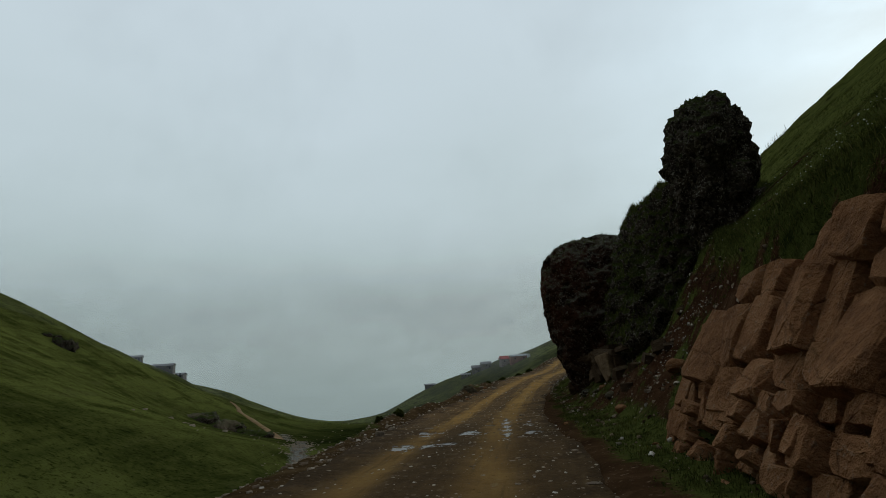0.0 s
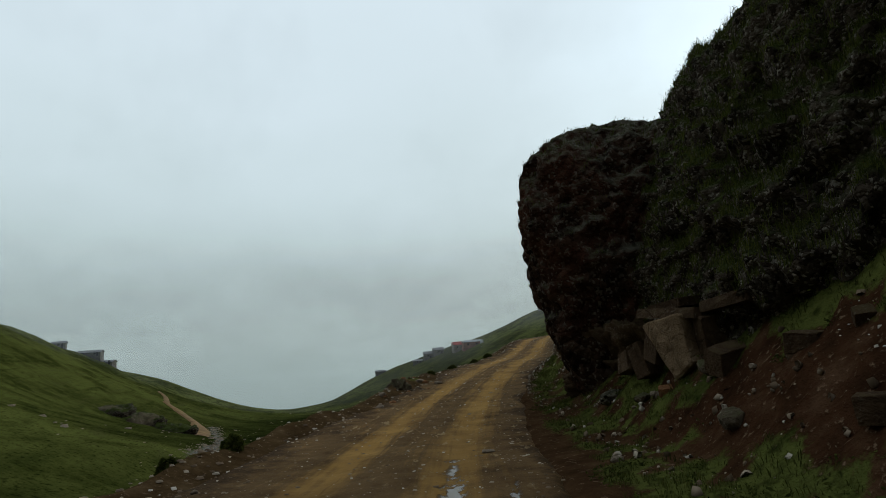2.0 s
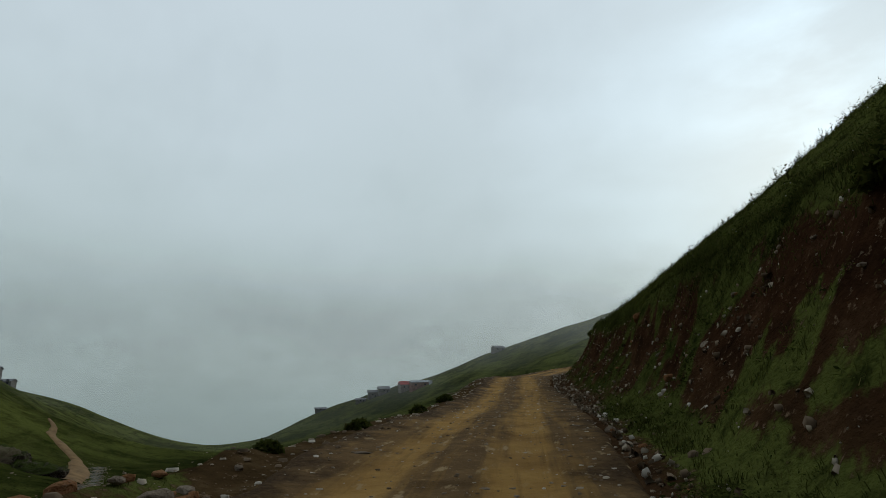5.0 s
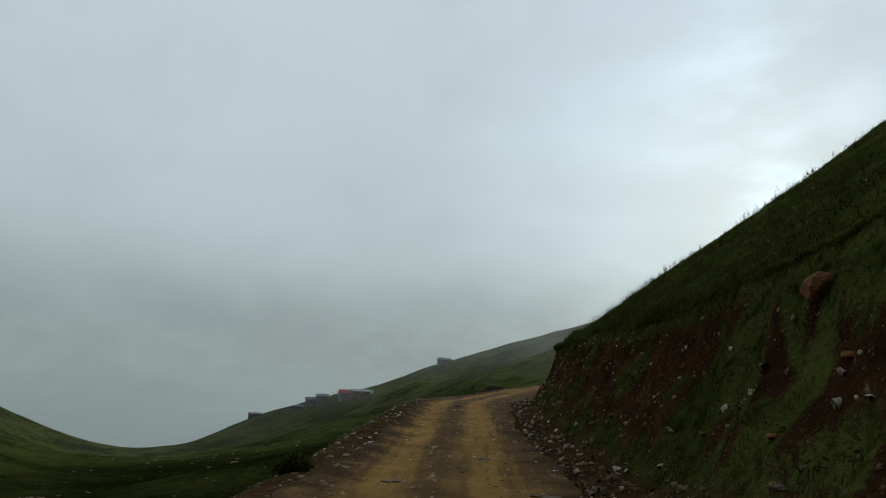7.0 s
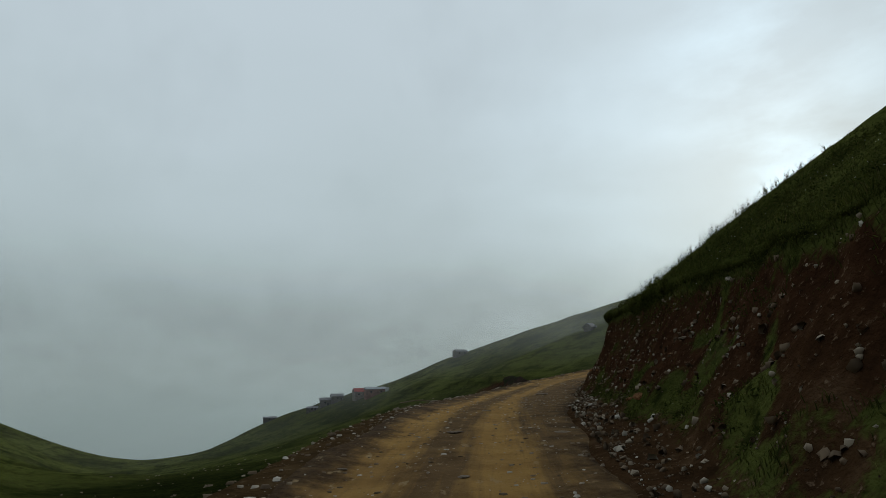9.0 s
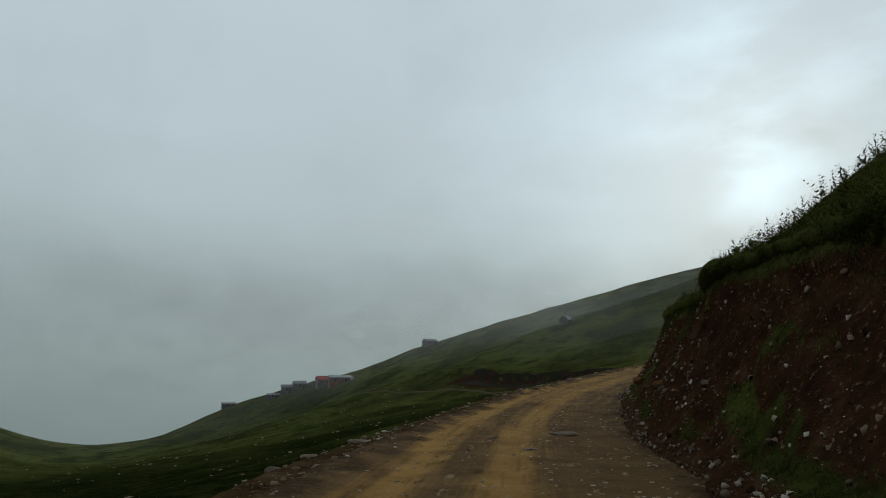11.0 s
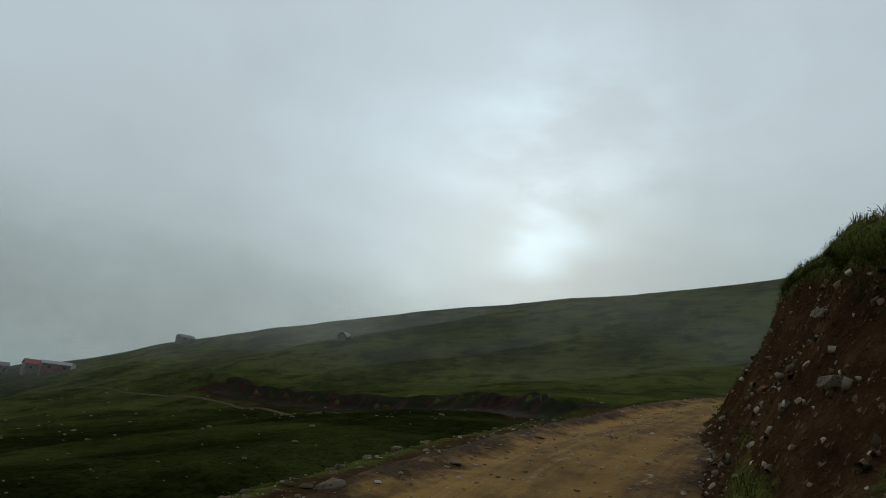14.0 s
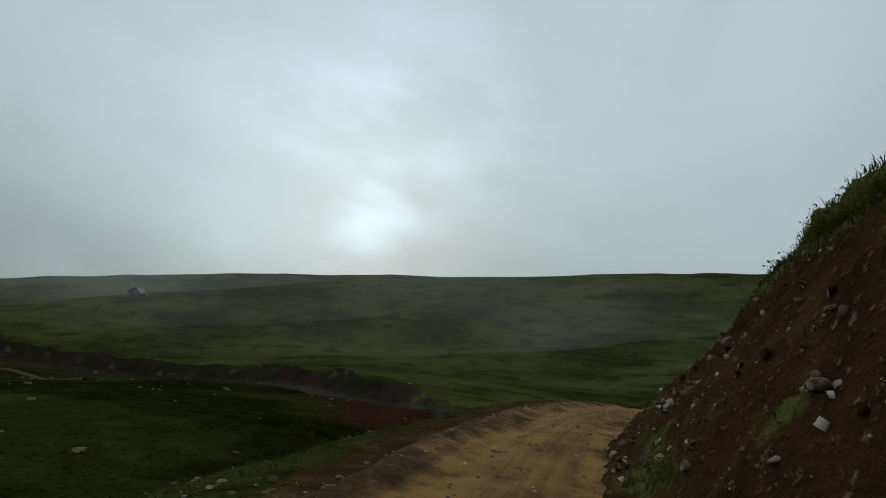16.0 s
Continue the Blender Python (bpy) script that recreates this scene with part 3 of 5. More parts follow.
# ---- large structure: land and road ----
def spacing(lo, hi, step, reach_lo, reach_hi, growth=1.042):
    mid = np.arange(lo, hi + step, step)
    out_hi, out_lo, d = [], [], step
    x = mid[-1]
    while x < reach_hi:
        d *= growth
        x += d
        out_hi.append(x)
    x, d = lo, step
    while x > reach_lo:
        d *= growth
        x -= d
        out_lo.append(x)
    return np.concatenate([out_lo[::-1], mid, out_hi])


gx = spacing(-8, 58, 0.26, -1800, 1800)
gy = spacing(-5, 112, 0.26, -1500, 2200)
GX, GY = np.meshgrid(gx, gy)
plan = np.column_stack([GX.ravel(), GY.ravel()])
gz, soil, gravel, run_s, offset, below = terrain(plan)
# mask of the darkened lower slope: lush growth plus painted corner fall-off
dim_zone = smooth(-3, -9, offset) * smooth(55, 90, run_s) * smooth(-70, -15, plan[:, 0]) * (below < 0) * (1 - 0.7 * smooth(200, 290, plan[:, 1])) * (0.6 + 0.4 * smooth(-0.45, 0.25, fbm(plan / 17, 4, 49) + 0.15))
rim = np.hypot(plan[:, 0] - 25, plan[:, 1] - 80)
gz = np.where(rim > 640, gz * (1 - smooth(640, 1100, rim)) - 0.3 * np.maximum(rim - 640, 0), gz)
me = numpy_mesh("ground", np.column_stack([plan, gz]), grid_quads(len(gx), len(gy)))
attr(me, "soil", soil), attr(me, "gravel", gravel), attr(me, "brown", 0.45 + 0.55 * smooth(1.2, -0.6, offset) * smooth(-14, -8, offset) - 0.35 * smooth(2.2, 3.4, offset) - 0.45 * smooth(-8, -14, offset)), attr(me, "dim_zone", dim_zone)
shade_smooth(me)
me.materials.append(M_GROUND)
ground = tagged(new("ground", me), "green mountain meadow slopes with bare reddish earth cuttings", "ground", kind="structure")

HEIGHT = gz.reshape(len(gy), len(gx))


def sheet_z(x, y):
    """Height of the ground sheet itself, as meshed."""
    x, y = np.atleast_1d(np.asarray(x, float)), np.atleast_1d(np.asarray(y, float))
    i, j = np.clip(np.searchsorted(gx, x) - 1, 0, len(gx) - 2), np.clip(np.searchsorted(gy, y) - 1, 0, len(gy) - 2)
    a, c = (x - gx[i]) / (gx[i + 1] - gx[i]), (y - gy[j]) / (gy[j + 1] - gy[j])
    return (HEIGHT[j, i] * (1 - a) + HEIGHT[j, i + 1] * a) * (1 - c) + (HEIGHT[j + 1, i] * (1 - a) + HEIGHT[j + 1, i + 1] * a) * c


def resample(line, step):
    seg = np.concatenate([[0], np.cumsum(np.hypot(*np.diff(line, axis=0).T))])
    t = np.arange(0, seg[-1], step)
    p = np.column_stack([np.interp(t, seg, line[:, 0]), np.interp(t, seg, line[:, 1])])
    for _ in range(3):
        p[1:-1] = (p[:-2] + 2 * p[1:-1] + p[2:]) / 4
    d = np.gradient(p, axis=0)
    return p, d / np.linalg.norm(d, axis=1)[:, None], t


def draped_strip(name, line, half, raise_by, mat, label, category, step=0.8, seed=1, thin=0.0):
    p, d, t = resample(line, step)
    wob = (1 + 0.45 * fbm(np.column_stack([t * 0.12, t * 0]), 3, seed)) * (1 - thin * t / t[-1])
    across = np.linspace(-1, 1, 7)
    X = p[:, 0, None] + across * d[:, 1, None] * half * wob[:, None]
    Y = p[:, 1, None] - across * d[:, 0, None] * half * wob[:, None]
    Z = sheet_z(X.ravel(), Y.ravel()).reshape(X.shape) + raise_by * (1 - across ** 4) - 0.2 * across ** 4
    me = numpy_mesh(name, np.column_stack([X.ravel(), Y.ravel(), Z.ravel()]), grid_quads(7, len(p)))
    shade_smooth(me)
    me.materials.append(mat)
    return tagged(new(name, me), label, category, kind="structure")


# wheel tracks: offsets before the bluff, offsets after it, half width
RUTS = [(-2.05, -1.45, 0.42), (-0.15, 0.1, 0.48)]


# standing water: station, offset, half length, half width
PUDDLES = [(19.0, -0.15, 4.6, 0.17), (17.7, -2.3, 0.8, 0.55), (16.4, -1.05, 0.8, 0.35), (13.6, -2.0, 0.8, 0.75), (19.3, 0.55, 1.5, 0.16), (15.5, 0.5, 0.6, 0.25)]


def road_surface(S, U):
    """Height above the plan line, how worn pale and how wet the road is."""
    p = np.column_stack([S, U])
    wander = 0.25 * vnoise(np.column_stack([S * 0.07, S * 0]), 61)
    h = 0.03 * fbm(p / 0.8, 4, 62) + 0.012 * fbm(p / 0.2, 2, 63) - 0.02 * ((U + 1.3) / 3) ** 2
    rut = np.zeros(len(S))
    for c0, c1, wd in RUTS:
        r = np.exp(-((U - c0 - (c1 - c0) * smooth(25, 45, S) - wander) / wd) ** 2)
        h -= 0.05 * r
        rut = np.maximum(rut, r)
    lo, hi = edges(S)
    rut = np.maximum(rut, 0.62 * smooth(88, 99, S) * (0.45 + 0.55 * smooth(1.2, -0.4, U)))
    rut = rut * smooth(-0.35, 0.2, np.minimum(U - lo, hi - U) + 0.3 * fbm(p / 0.7, 3, 67))
    wet = np.zeros(len(S))
    for ps, pu, ls, lu in PUDDLES:
        e = ((S - ps) / ls) ** 2 + ((U - pu - 0.04 * np.sin(S * 1.3)) / lu) ** 2
        wet = np.maximum(wet, smooth(1.25, 0.75, e + 0.5 * fbm(p / 0.35, 2, 65)))
    h -= 0.03 * wet
    lo, hi = edges(S)
    edge = np.maximum(np.maximum(lo - 0.1 - U, U - hi + 0.1), 0)
    h += 0.05 * smooth(0.6, 0, np.abs(U - lo)) - 1.2 * edge
    return h, rut, wet


rs, ru = np.arange(-12, 135, 0.16), np.linspace(0, 1, 56)
RS, RU = np.meshgrid(ru, rs)
SS = RU.ravel()
road_lo, road_hi = edges(SS)
US = (road_lo - 0.5) + RS.ravel() * (road_hi - road_lo + 1.0)
ragged = 0.35 * fbm(np.column_stack([SS * 0.5, np.sign(RS.ravel() - 0.5) * 7]), 3, 66)
UU = US + ragged * np.clip(np.abs(RS.ravel() - 0.5) * 4 - 1, 0, 1)
rx, ry = on_road(SS, UU)
rh, rrut, rwet = road_surface(SS, US)
me = numpy_mesh("road", np.column_stack([rx, ry, np.interp(SS, STATION, LINE[:, 2]) + rh]), grid_quads(len(ru), len(rs)))
attr(me, "rut", rrut), attr(me, "rim", np.minimum(US - road_lo, road_hi - US)), attr(me, "wet", rwet), attr(me, "mud", smooth(27, 14, SS + 2.0 * fbm(np.column_stack([SS, US]) / 1.5, 3, 68)) * (1 - 0.35 * rrut)), attr(me, "run", SS), attr(me, "side", US)
shade_smooth(me)
me.materials.append(M_ROAD)
road = tagged(new("road", me), "rutted ochre dirt road with loose stones", "road", kind="structure")


M_TRAIL = plain_material("pale_dirt_trail", (0.19, 0.115, 0.052), 0.45, 0.5)
draped_strip("trail", TRAIL, 2.3, 0.3, M_TRAIL, "pale dirt trail climbing the slope across the stream", "trail", seed=3, thin=0.75)
draped_strip("trail", TRACK, 0.55, 0.3, plain_material("faint_dirt_track", (0.10, 0.068, 0.036), 0.3, 0.4), "faint dirt track crossing the far meadow", "trail", seed=4)


def eroded_bank(line):
    """The raw earth step that crosses the far meadow, with a ragged upper edge of turf."""
    p, d, t = resample(line, 0.7)
    up = np.linspace(0, 1, 14)
    rag = 1.6 * fbm(np.column_stack([t * 0.09, t * 0]), 4, 7)
    out = (7.5 + 3.0 * fbm(np.column_stack([t * 0.05, t * 0 + 4]), 3, 8)) * (0.12 + 0.88 * smooth(0, 45, t))
    off = -(1 - up[None]) * out[:, None] + 1.5 + rag[:, None]
    X = p[:, 0, None] + off * d[:, 1, None]
    Y = p[:, 1, None] - off * d[:, 0, None]
    low, high = sheet_z(X[:, 0], Y[:, 0]), sheet_z(X[:, -1], Y[:, -1])
    prof = 0.45 * up ** 1.2 + 0.55 * smooth(0.72, 1.0, up)
    Z = (low - 0.15)[:, None] + (high - low + 0.1 + 0.35 * smooth(0, 40, t))[:, None] * prof[None]
    Z = np.maximum(Z, sheet_z(X.ravel(), Y.ravel()).reshape(X.shape) + 0.12 * (up[None] > 0.05))
    q = np.column_stack([X.ravel(), Y.ravel(), Z.ravel()])
    q[:, 2] += 0.35 * fbm(q / 1.7, 3, 9) * np.tile(np.sin(np.pi * up), len(p))
    me = numpy_mesh("eroded_bank", q, grid_quads(len(up), len(p)))
    me.materials.append(M_EARTH)
    return tagged(new("eroded_bank", me), "raw dark red earth step eroded across the far meadow", "earth bank", kind="structure")


def earth_material():
    m, n = material("raw_earth")
    pos = n.add("ShaderNodeNewGeometry").outputs["Position"]
    a, c = n.noise(pos, 0.35, 5, 0.65), n.noise(pos, 2.2, 4, 0.7)
    col = n.ramp(a, [(0.3, (0.010, 0.006, 0.004)), (0.5, (0.028, 0.014, 0.009)), (0.72, (0.052, 0.029, 0.019))])
    col = n.mix(n.range(c, 0.64, 0.72, 0.0, 0.5), col, (0.11, 0.085, 0.065))
    col = n.mix(n.range(n.noise(pos, 0.18, 4), 0.46, 0.58), col, (0.014, 0.018, 0.005))
    finish(n, col, 0.95, c, 0.8, 0.3)
    return m


M_EARTH = earth_material()
eroded_bank(SCARP)


# ---- rocks ----
def boulder_mesh(name, half, seed, cuts=5, power=3.0, rough=0.14, scale=1.6, strata=0.0, facets=0, taper=0.0, grain=0.0):
    """A weathered rock body: a rounded block broken by noise, ledges and cracks; half sizes in metres."""
    bm = bmesh.new()
    bmesh.ops.create_icosphere(bm, subdivisions=cuts, radius=1.0)
    v = np.array([tuple(q.co) for q in bm.verts])
    n = v / (np.abs(v) ** power).sum(1)[:, None] ** (1 / power)
    rng = np.random.RandomState(seed)
    for k in range(facets):
        d = rng.normal(size=3)
        d /= np.linalg.norm(d)
        lim = rng.uniform(0.68, 0.9)
        over = np.maximum(n @ d - lim, 0)
        n -= over[:, None] * d * 0.9
    h = np.array(half)
    p = n * h
    q = p / scale + seed * 3.7
    big = fbm(q, 3, seed)
    crack = fbm(q * 1.9, 4, seed + 9, ridged=True)
    small = fbm(q * 5.5, 3, seed + 19)
    disp = rough * (1.2 * big + 0.75 * crack + 0.5 * small)
    if grain:
        disp += grain * (0.6 * fbm(p / 0.22, 2, seed + 29) + 0.9 * fbm(p / 0.7, 3, seed + 39, ridged=True))
    if strata:
        disp += strata * (np.abs(((p[:, 2] + 0.5 * big) / 0.9) % 1.0 - 0.5) - 0.25)
    size = float(np.mean(h))
    p = p + n / np.linalg.norm(n, axis=1)[:, None] * (disp * min(size, 2.5))[:, None]
    p[:, :2] *= (1 - taper * smooth(0.3, -1.0, p[:, 2] / h[2]))[:, None]
    for vert, c in zip(bm.verts, p):
        vert.co = c
    me = bpy.data.meshes.new(name)
    bm.to_mesh(me)
    bm.free()
    shade_smooth(me)
    return me


def ground_z(x, y):
    return float(terrain(np.array([[x, y]], float))[0][0])


def rock(name, x, y, z, half, seed, mat, label, category="rock", turn=0, tip=0, lean=0, cuts=5, **kw):
    me = boulder_mesh(name, half, seed, cuts, **kw)
    me.materials.append(mat)
    ob = new(name, me)
    ob.matrix_world = pose(x, y, z, tip, lean, turn)
    return tagged(ob, label, category)


def scatter_on(ob, n, seed, lo=-1.0, hi=1.0):
    """Random places on a rock's skin whose faces look up between lo and hi."""
    me, r = ob.data, np.random.RandomState(seed)
    nf = len(me.polygons)
    c, nm, ar = np.empty(nf * 3), np.empty(nf * 3), np.empty(nf)
    me.polygons.foreach_get("center", c), me.polygons.foreach_get("normal", nm), me.polygons.foreach_get("area", ar)
    M = np.array(ob.matrix_world)
    c = c.reshape(-1, 3) @ M[:3, :3].T + M[:3, 3]
    nm = nm.reshape(-1, 3) @ M[:3, :3].T
    ar = ar * (nm[:, 2] > lo) * (nm[:, 2] < hi)
    k = r.choice(nf, n, p=ar / ar.sum())
    return c[k] + r.normal(0, 0.03, (n, 3)), nm[k], r


overhang = rock("overhanging_rock", 8.50, 28.75, 3.05, (2.9, 1.75, 3.9), 3, M_RED_ROCK, "dark overhanging rock bluff with lichened top beside the road", "rock bluff", turn=-18, lean=-2, power=4.0, rough=0.115, scale=1.5, cuts=7, taper=0.28, grain=0.03)
rear = rock("overhanging_rock", 10.45, 32.6, 2.0, (2.35, 1.8, 3.5), 5, M_RED_ROCK, "dark rock lobe with plants hanging over it", "rock bluff", turn=-20, lean=9, power=3.4, rough=0.14, scale=0.9, cuts=7, grain=0.04)
wall = rock("rock_wall", 10.2, 23.8, 3.85, (2.4, 5.2, 3.6), 8, M_DARK_ROCK, "dark lichened conglomerate rock wall with grass on top", "rock bluff", turn=-8, lean=16, power=3.8, rough=0.18, scale=1.1, cuts=7, grain=0.05)
pillar = rock("rock_pillar", 8.72, 17.4, 6.62, (1.02, 1.1, 2.45), 15, M_DARK_ROCK, "tall weathered rock pillar standing on the slope", "rock pillar", turn=12, lean=-1, power=2.7, rough=0.17, scale=0.8, cuts=6, taper=0.38, grain=0.02)
shoulder = rock("rock_shoulder", 9.85, 18.0, 7.15, (0.6, 0.7, 0.8), 16, M_DARK_ROCK, "low weathered rock leaning against the rock pillar", "rock", turn=30, power=2.8, rough=0.2, scale=0.7, cuts=6, grain=0.04)
rock("bluff_foot", 9.0, 29.0, 0.35, (2.2, 2.7, 1.35), 23, M_LEDGE, "broken reddish rock foot under the overhanging bluff", "rock", turn=-12, power=4.5, rough=0.20, scale=0.7, cuts=6, strata=0.35, grain=0.03, facets=16)
mound = rock("rubble_mound", 1.85, 36.4, -0.14, (0.36, 0.75, 0.40), 21, M_RUBBLE, "low rubbly rock mound with grass on the verge", "rock", turn=-6, power=2.4, rough=0.34, scale=0.42, cuts=6, grain=0.03)


# broken dark outcrops on the slope across the valley
orng = np.random.RandomState(77)
for k in range(40):
    t = orng.rand()
    x, y = -61 + 16 * t + orng.normal(0, 1.6), 153 - 7.5 * t + orng.normal(0, 1.4)
    if k > 34:
        x, y = -92 + orng.normal(0, 2.0), 152 + orng.normal(0, 1.0)
    e = 0.7 + 1.7 * orng.rand() ** 1.4
    rock("rock_outcrop", x, y, float(sheet_z(x, y)[0]) - 0.2 * e, (e * orng.uniform(1.2, 2.3), e * orng.uniform(0.8, 1.3), e * orng.uniform(0.6, 1.0)), 400 + k, M_RUBBLE if orng.rand() < 0.35 else M_DARK_ROCK,
         "dark rock outcrop on the grassy slope across the valley", "rock outcrop", turn=orng.uniform(-60, 60), power=4.0, rough=0.3, scale=0.9, cuts=4, facets=6)["group"] = "outcrops across the valley"


# ---- village ----
def box_bm(x0, x1, y0, y1, z0, z1):
    bm = bmesh.new()
    bmesh.ops.create_cube(bm, size=1.0, matrix=Matrix.LocRotScale(((x0 + x1) / 2, (y0 + y1) / 2, (z0 + z1) / 2), None, (x1 - x0, y1 - y0, z1 - z0)))
    return bm


def part(name, bm, mat, parent, label=""):
    me = bpy.data.meshes.new(name)
    bm.to_mesh(me)
    bm.free()
    me.materials.append(mat)
    ob = new(name, me)
    ob.parent = parent
    if label:
        tagged(ob, label)
    return ob


def house(x, y, wide, deep, tall, turn, wall, roof, label, sink=4.0, pitch=0.35, name="house", windows=2):
    base = new(name)
    base.matrix_world = pose(x, y, ground_z(x, y), 0, 0, turn)
    tagged(base, label, "house", "houses of the village")
    w2, d2 = wide / 2, deep / 2
    rise = d2 * pitch
    bm = bmesh.new()
    ring = [(-d2, -sink), (d2, -sink), (d2, tall), (0, tall + rise), (-d2, tall)]
    a = [bm.verts.new((-w2, p, q)) for p, q in ring]
    b = [bm.verts.new((w2, p, q)) for p, q in ring]
    bm.faces.new(a[::-1]), bm.faces.new(b)
    for i in range(5):
        bm.faces.new((a[i], a[(i + 1) % 5], b[(i + 1) % 5], b[i]))
    part("wall", bm, wall, base)
    for sgn in (-1, 1):
        bm = bmesh.new()
        o, t = 0.45, 0.12
        q = [(sgn * (d2 + o), tall - o * pitch + 0.03), (0, tall + rise + 0.03)]
        vs = [bm.verts.new((xx, yy, zz + dz)) for dz in (0, t) for xx in (-w2 - o, w2 + o) for yy, zz in q]
        for f in ((0, 1, 3, 2), (4, 6, 7, 5), (0, 2, 6, 4), (1, 5, 7, 3), (0, 4, 5, 1), (2, 3, 7, 6)):
            bm.faces.new([vs[k] for k in f])
        bmesh.ops.recalc_face_normals(bm, faces=bm.faces)
        part("roof", bm, roof, base)
    for k in range(windows):
        xx = -w2 + (k + 0.5) * wide / windows
        part("window", box_bm(xx - 0.5, xx + 0.5, -d2 - 0.06, -d2 + 0.02, tall * 0.42, tall * 0.42 + 1.0), M_PANE, base)
    part("door", box_bm(w2 - 1.9, w2 - 1.0, -d2 - 0.05, -d2 + 0.02, -0.2, 1.8), M_PANE, base)
    return base


house(51, 436, 9.5, 7, 3.8, 8, M_WALL, M_ROOF_RED, "village house with pale walls and a faded red roof", pitch=0.55)
house(58, 424, 12, 6.5, 3.4, 4, M_BRICK, M_ROOF_GREY, "lower house with reddish walls and a grey sheet roof", sink=4.0)
house(30.5, 466, 6.5, 6, 3.6, 0, M_DULL_WALL, M_ROOF_DULL, "grey stone mountain house on the ridge", pitch=0.5, windows=1)
house(38, 463, 7.5, 6, 3.0, 5, M_DULL_WALL, M_ROOF_DULL, "grey stone mountain house on the ridge", pitch=0.5, windows=1)
house(22.5, 467, 7, 5, 2.0, -4, M_DULL_WALL, M_ROOF_DULL, "low grey stone barn at the village's edge", windows=1)
house(-6, 527, 9, 5, 2.0, 0, M_DULL_WALL, M_ROOF_DULL, "low grey stone hut alone on the ridge", windows=1)
house(112.5, 429, 7.5, 6.0, 2.6, 14, M_DULL_WALL, M_ROOF_DULL, "lone grey house on the hill crest in mist", pitch=0.45)
house(144, 312, 4.6, 4.2, 1.1, 30, M_DULL_WALL, M_ROOF_DULL, "small dark hut with a steep roof on the misty slope", windows=1, pitch=0.8)
house(-142.5, 323, 10, 6, 1.7, 10, M_DULL_WALL, M_ROOF_DULL, "grey house on the ridge across the valley")
house(-136.5, 329, 5, 5, 1.0, 0, M_DULL_WALL, M_ROOF_DULL, "grey house on the ridge across the valley")
house(-152, 313, 5.5, 5, 2.0, 20, M_DULL_WALL, M_ROOF_DULL, "grey house on the ridge across the valley", windows=1)
tarp = new("white_tarpaulin")
tarp.matrix_world = pose(64.5, 419.5, ground_z(64.5, 419.5))
tagged(tarp, "white plastic sheeting beside the lower house", "tarpaulin")
part("sheet", box_bm(-1.0, 1.0, -0.6, 0.6, -0.5, 2.0), M_WHITE, tarp)


# ---- stones ----
STONE_MESHES = []
for k in range(10):
    sm = boulder_mesh("stone", (1.0, random.uniform(0.6, 0.9), random.uniform(0.3, 0.65)), 100 + k, 2, 3.0, 0.16, 0.8, facets=7)
    sm.polygons.foreach_set("use_smooth", np.zeros(len(sm.polygons), bool))
    STONE_MESHES.append(sm)
STONE_KINDS = {}
for key, mat in (("grey", M_GREY_STONE), ("tan", M_TAN_ROCK), ("dark", M_DARK_ROCK), ("rubble", M_RUBBLE)):
    STONE_KINDS[key] = []
    for sm in STONE_MESHES:
        c = sm.copy()
        c.materials.append(mat)
        STONE_KINDS[key].append(c)


def stone(s, u, size, kind, label, group, rng, name="stone", sink=0.35, flat=1.0):
    x, y = on_road(s, u)
    lo, hi = edges(s)
    if lo < u < hi:
        z = np.interp(s, STATION, LINE[:, 2]) + road_surface(np.array([s]), np.array([u]))[0][0]
    else:
        z = ground_z(x, y)
    me = STONE_KINDS[kind][rng.randint(10)]
    ob = new(name, me)
    ob.matrix_world = pose(x, y, z + size * flat * (0.5 - sink), rng.uniform(-14, 14) * flat ** 1.5, rng.uniform(-14, 14) * flat ** 1.5, rng.uniform(0, 360)) @ Matrix.Diagonal((size, size, size * flat, 1))
    return tagged(ob, label, "stone", group)


rng = np.random.RandomState(5)
for _ in range(50):
    s = rng.uniform(1, 116)
    lo, hi = edges(s)
    foot = np.interp(s, CUTTING[:, 0], CUTTING[:, 1])
    stone(s, rng.uniform(hi, foot + 0.7), 0.03 + 0.10 * rng.rand() ** 2.5, "grey" if rng.rand() < 0.6 else "tan", "pale angular stone fallen at the foot of the cutting", "stones at the foot of the cutting", rng)
for _ in range(50):
    s = rng.uniform(2, 112)
    lo, hi = edges(s)
    stone(s, lo - rng.uniform(-0.2, 2.4), 0.04 + 0.13 * rng.rand() ** 2.2, "grey", "pale grey stone lying on the grassy verge", "stones on the verge", rng)
for _ in range(70):
    s = rng.uniform(14, 118)
    foot, top = np.interp(s, CUTTING[:, 0], CUTTING[:, 1]), np.interp(s, CUTTING[:, 0], CUTTING[:, 2])
    stone(s, rng.uniform(foot + 0.2, top - 0.2), 0.04 + 0.11 * rng.rand() ** 2.5, "tan" if rng.rand() < 0.4 else "grey", "stone half buried in the earth cutting", "stones in the cutting", rng)
for _ in range(60):
    s = rng.uniform(3, 116)
    lo, hi = edges(s)
    stone(s, rng.uniform(lo + 0.2, hi - 0.2), 0.06 + 0.13 * rng.rand() ** 2, "grey", "flat stone pressed into the dirt road", "stones in the road", rng, sink=0.60, flat=0.26)
for _ in range(44):
    stone(36.0 + rng.normal(0, 1.1), -3.4 + rng.normal(0, 0.7), 0.05 + 0.13 * rng.rand() ** 2, "grey" if rng.rand() < 0.5 else "tan", "broken stone heaped about the rubble mound", "stones about the rubble mound", rng)
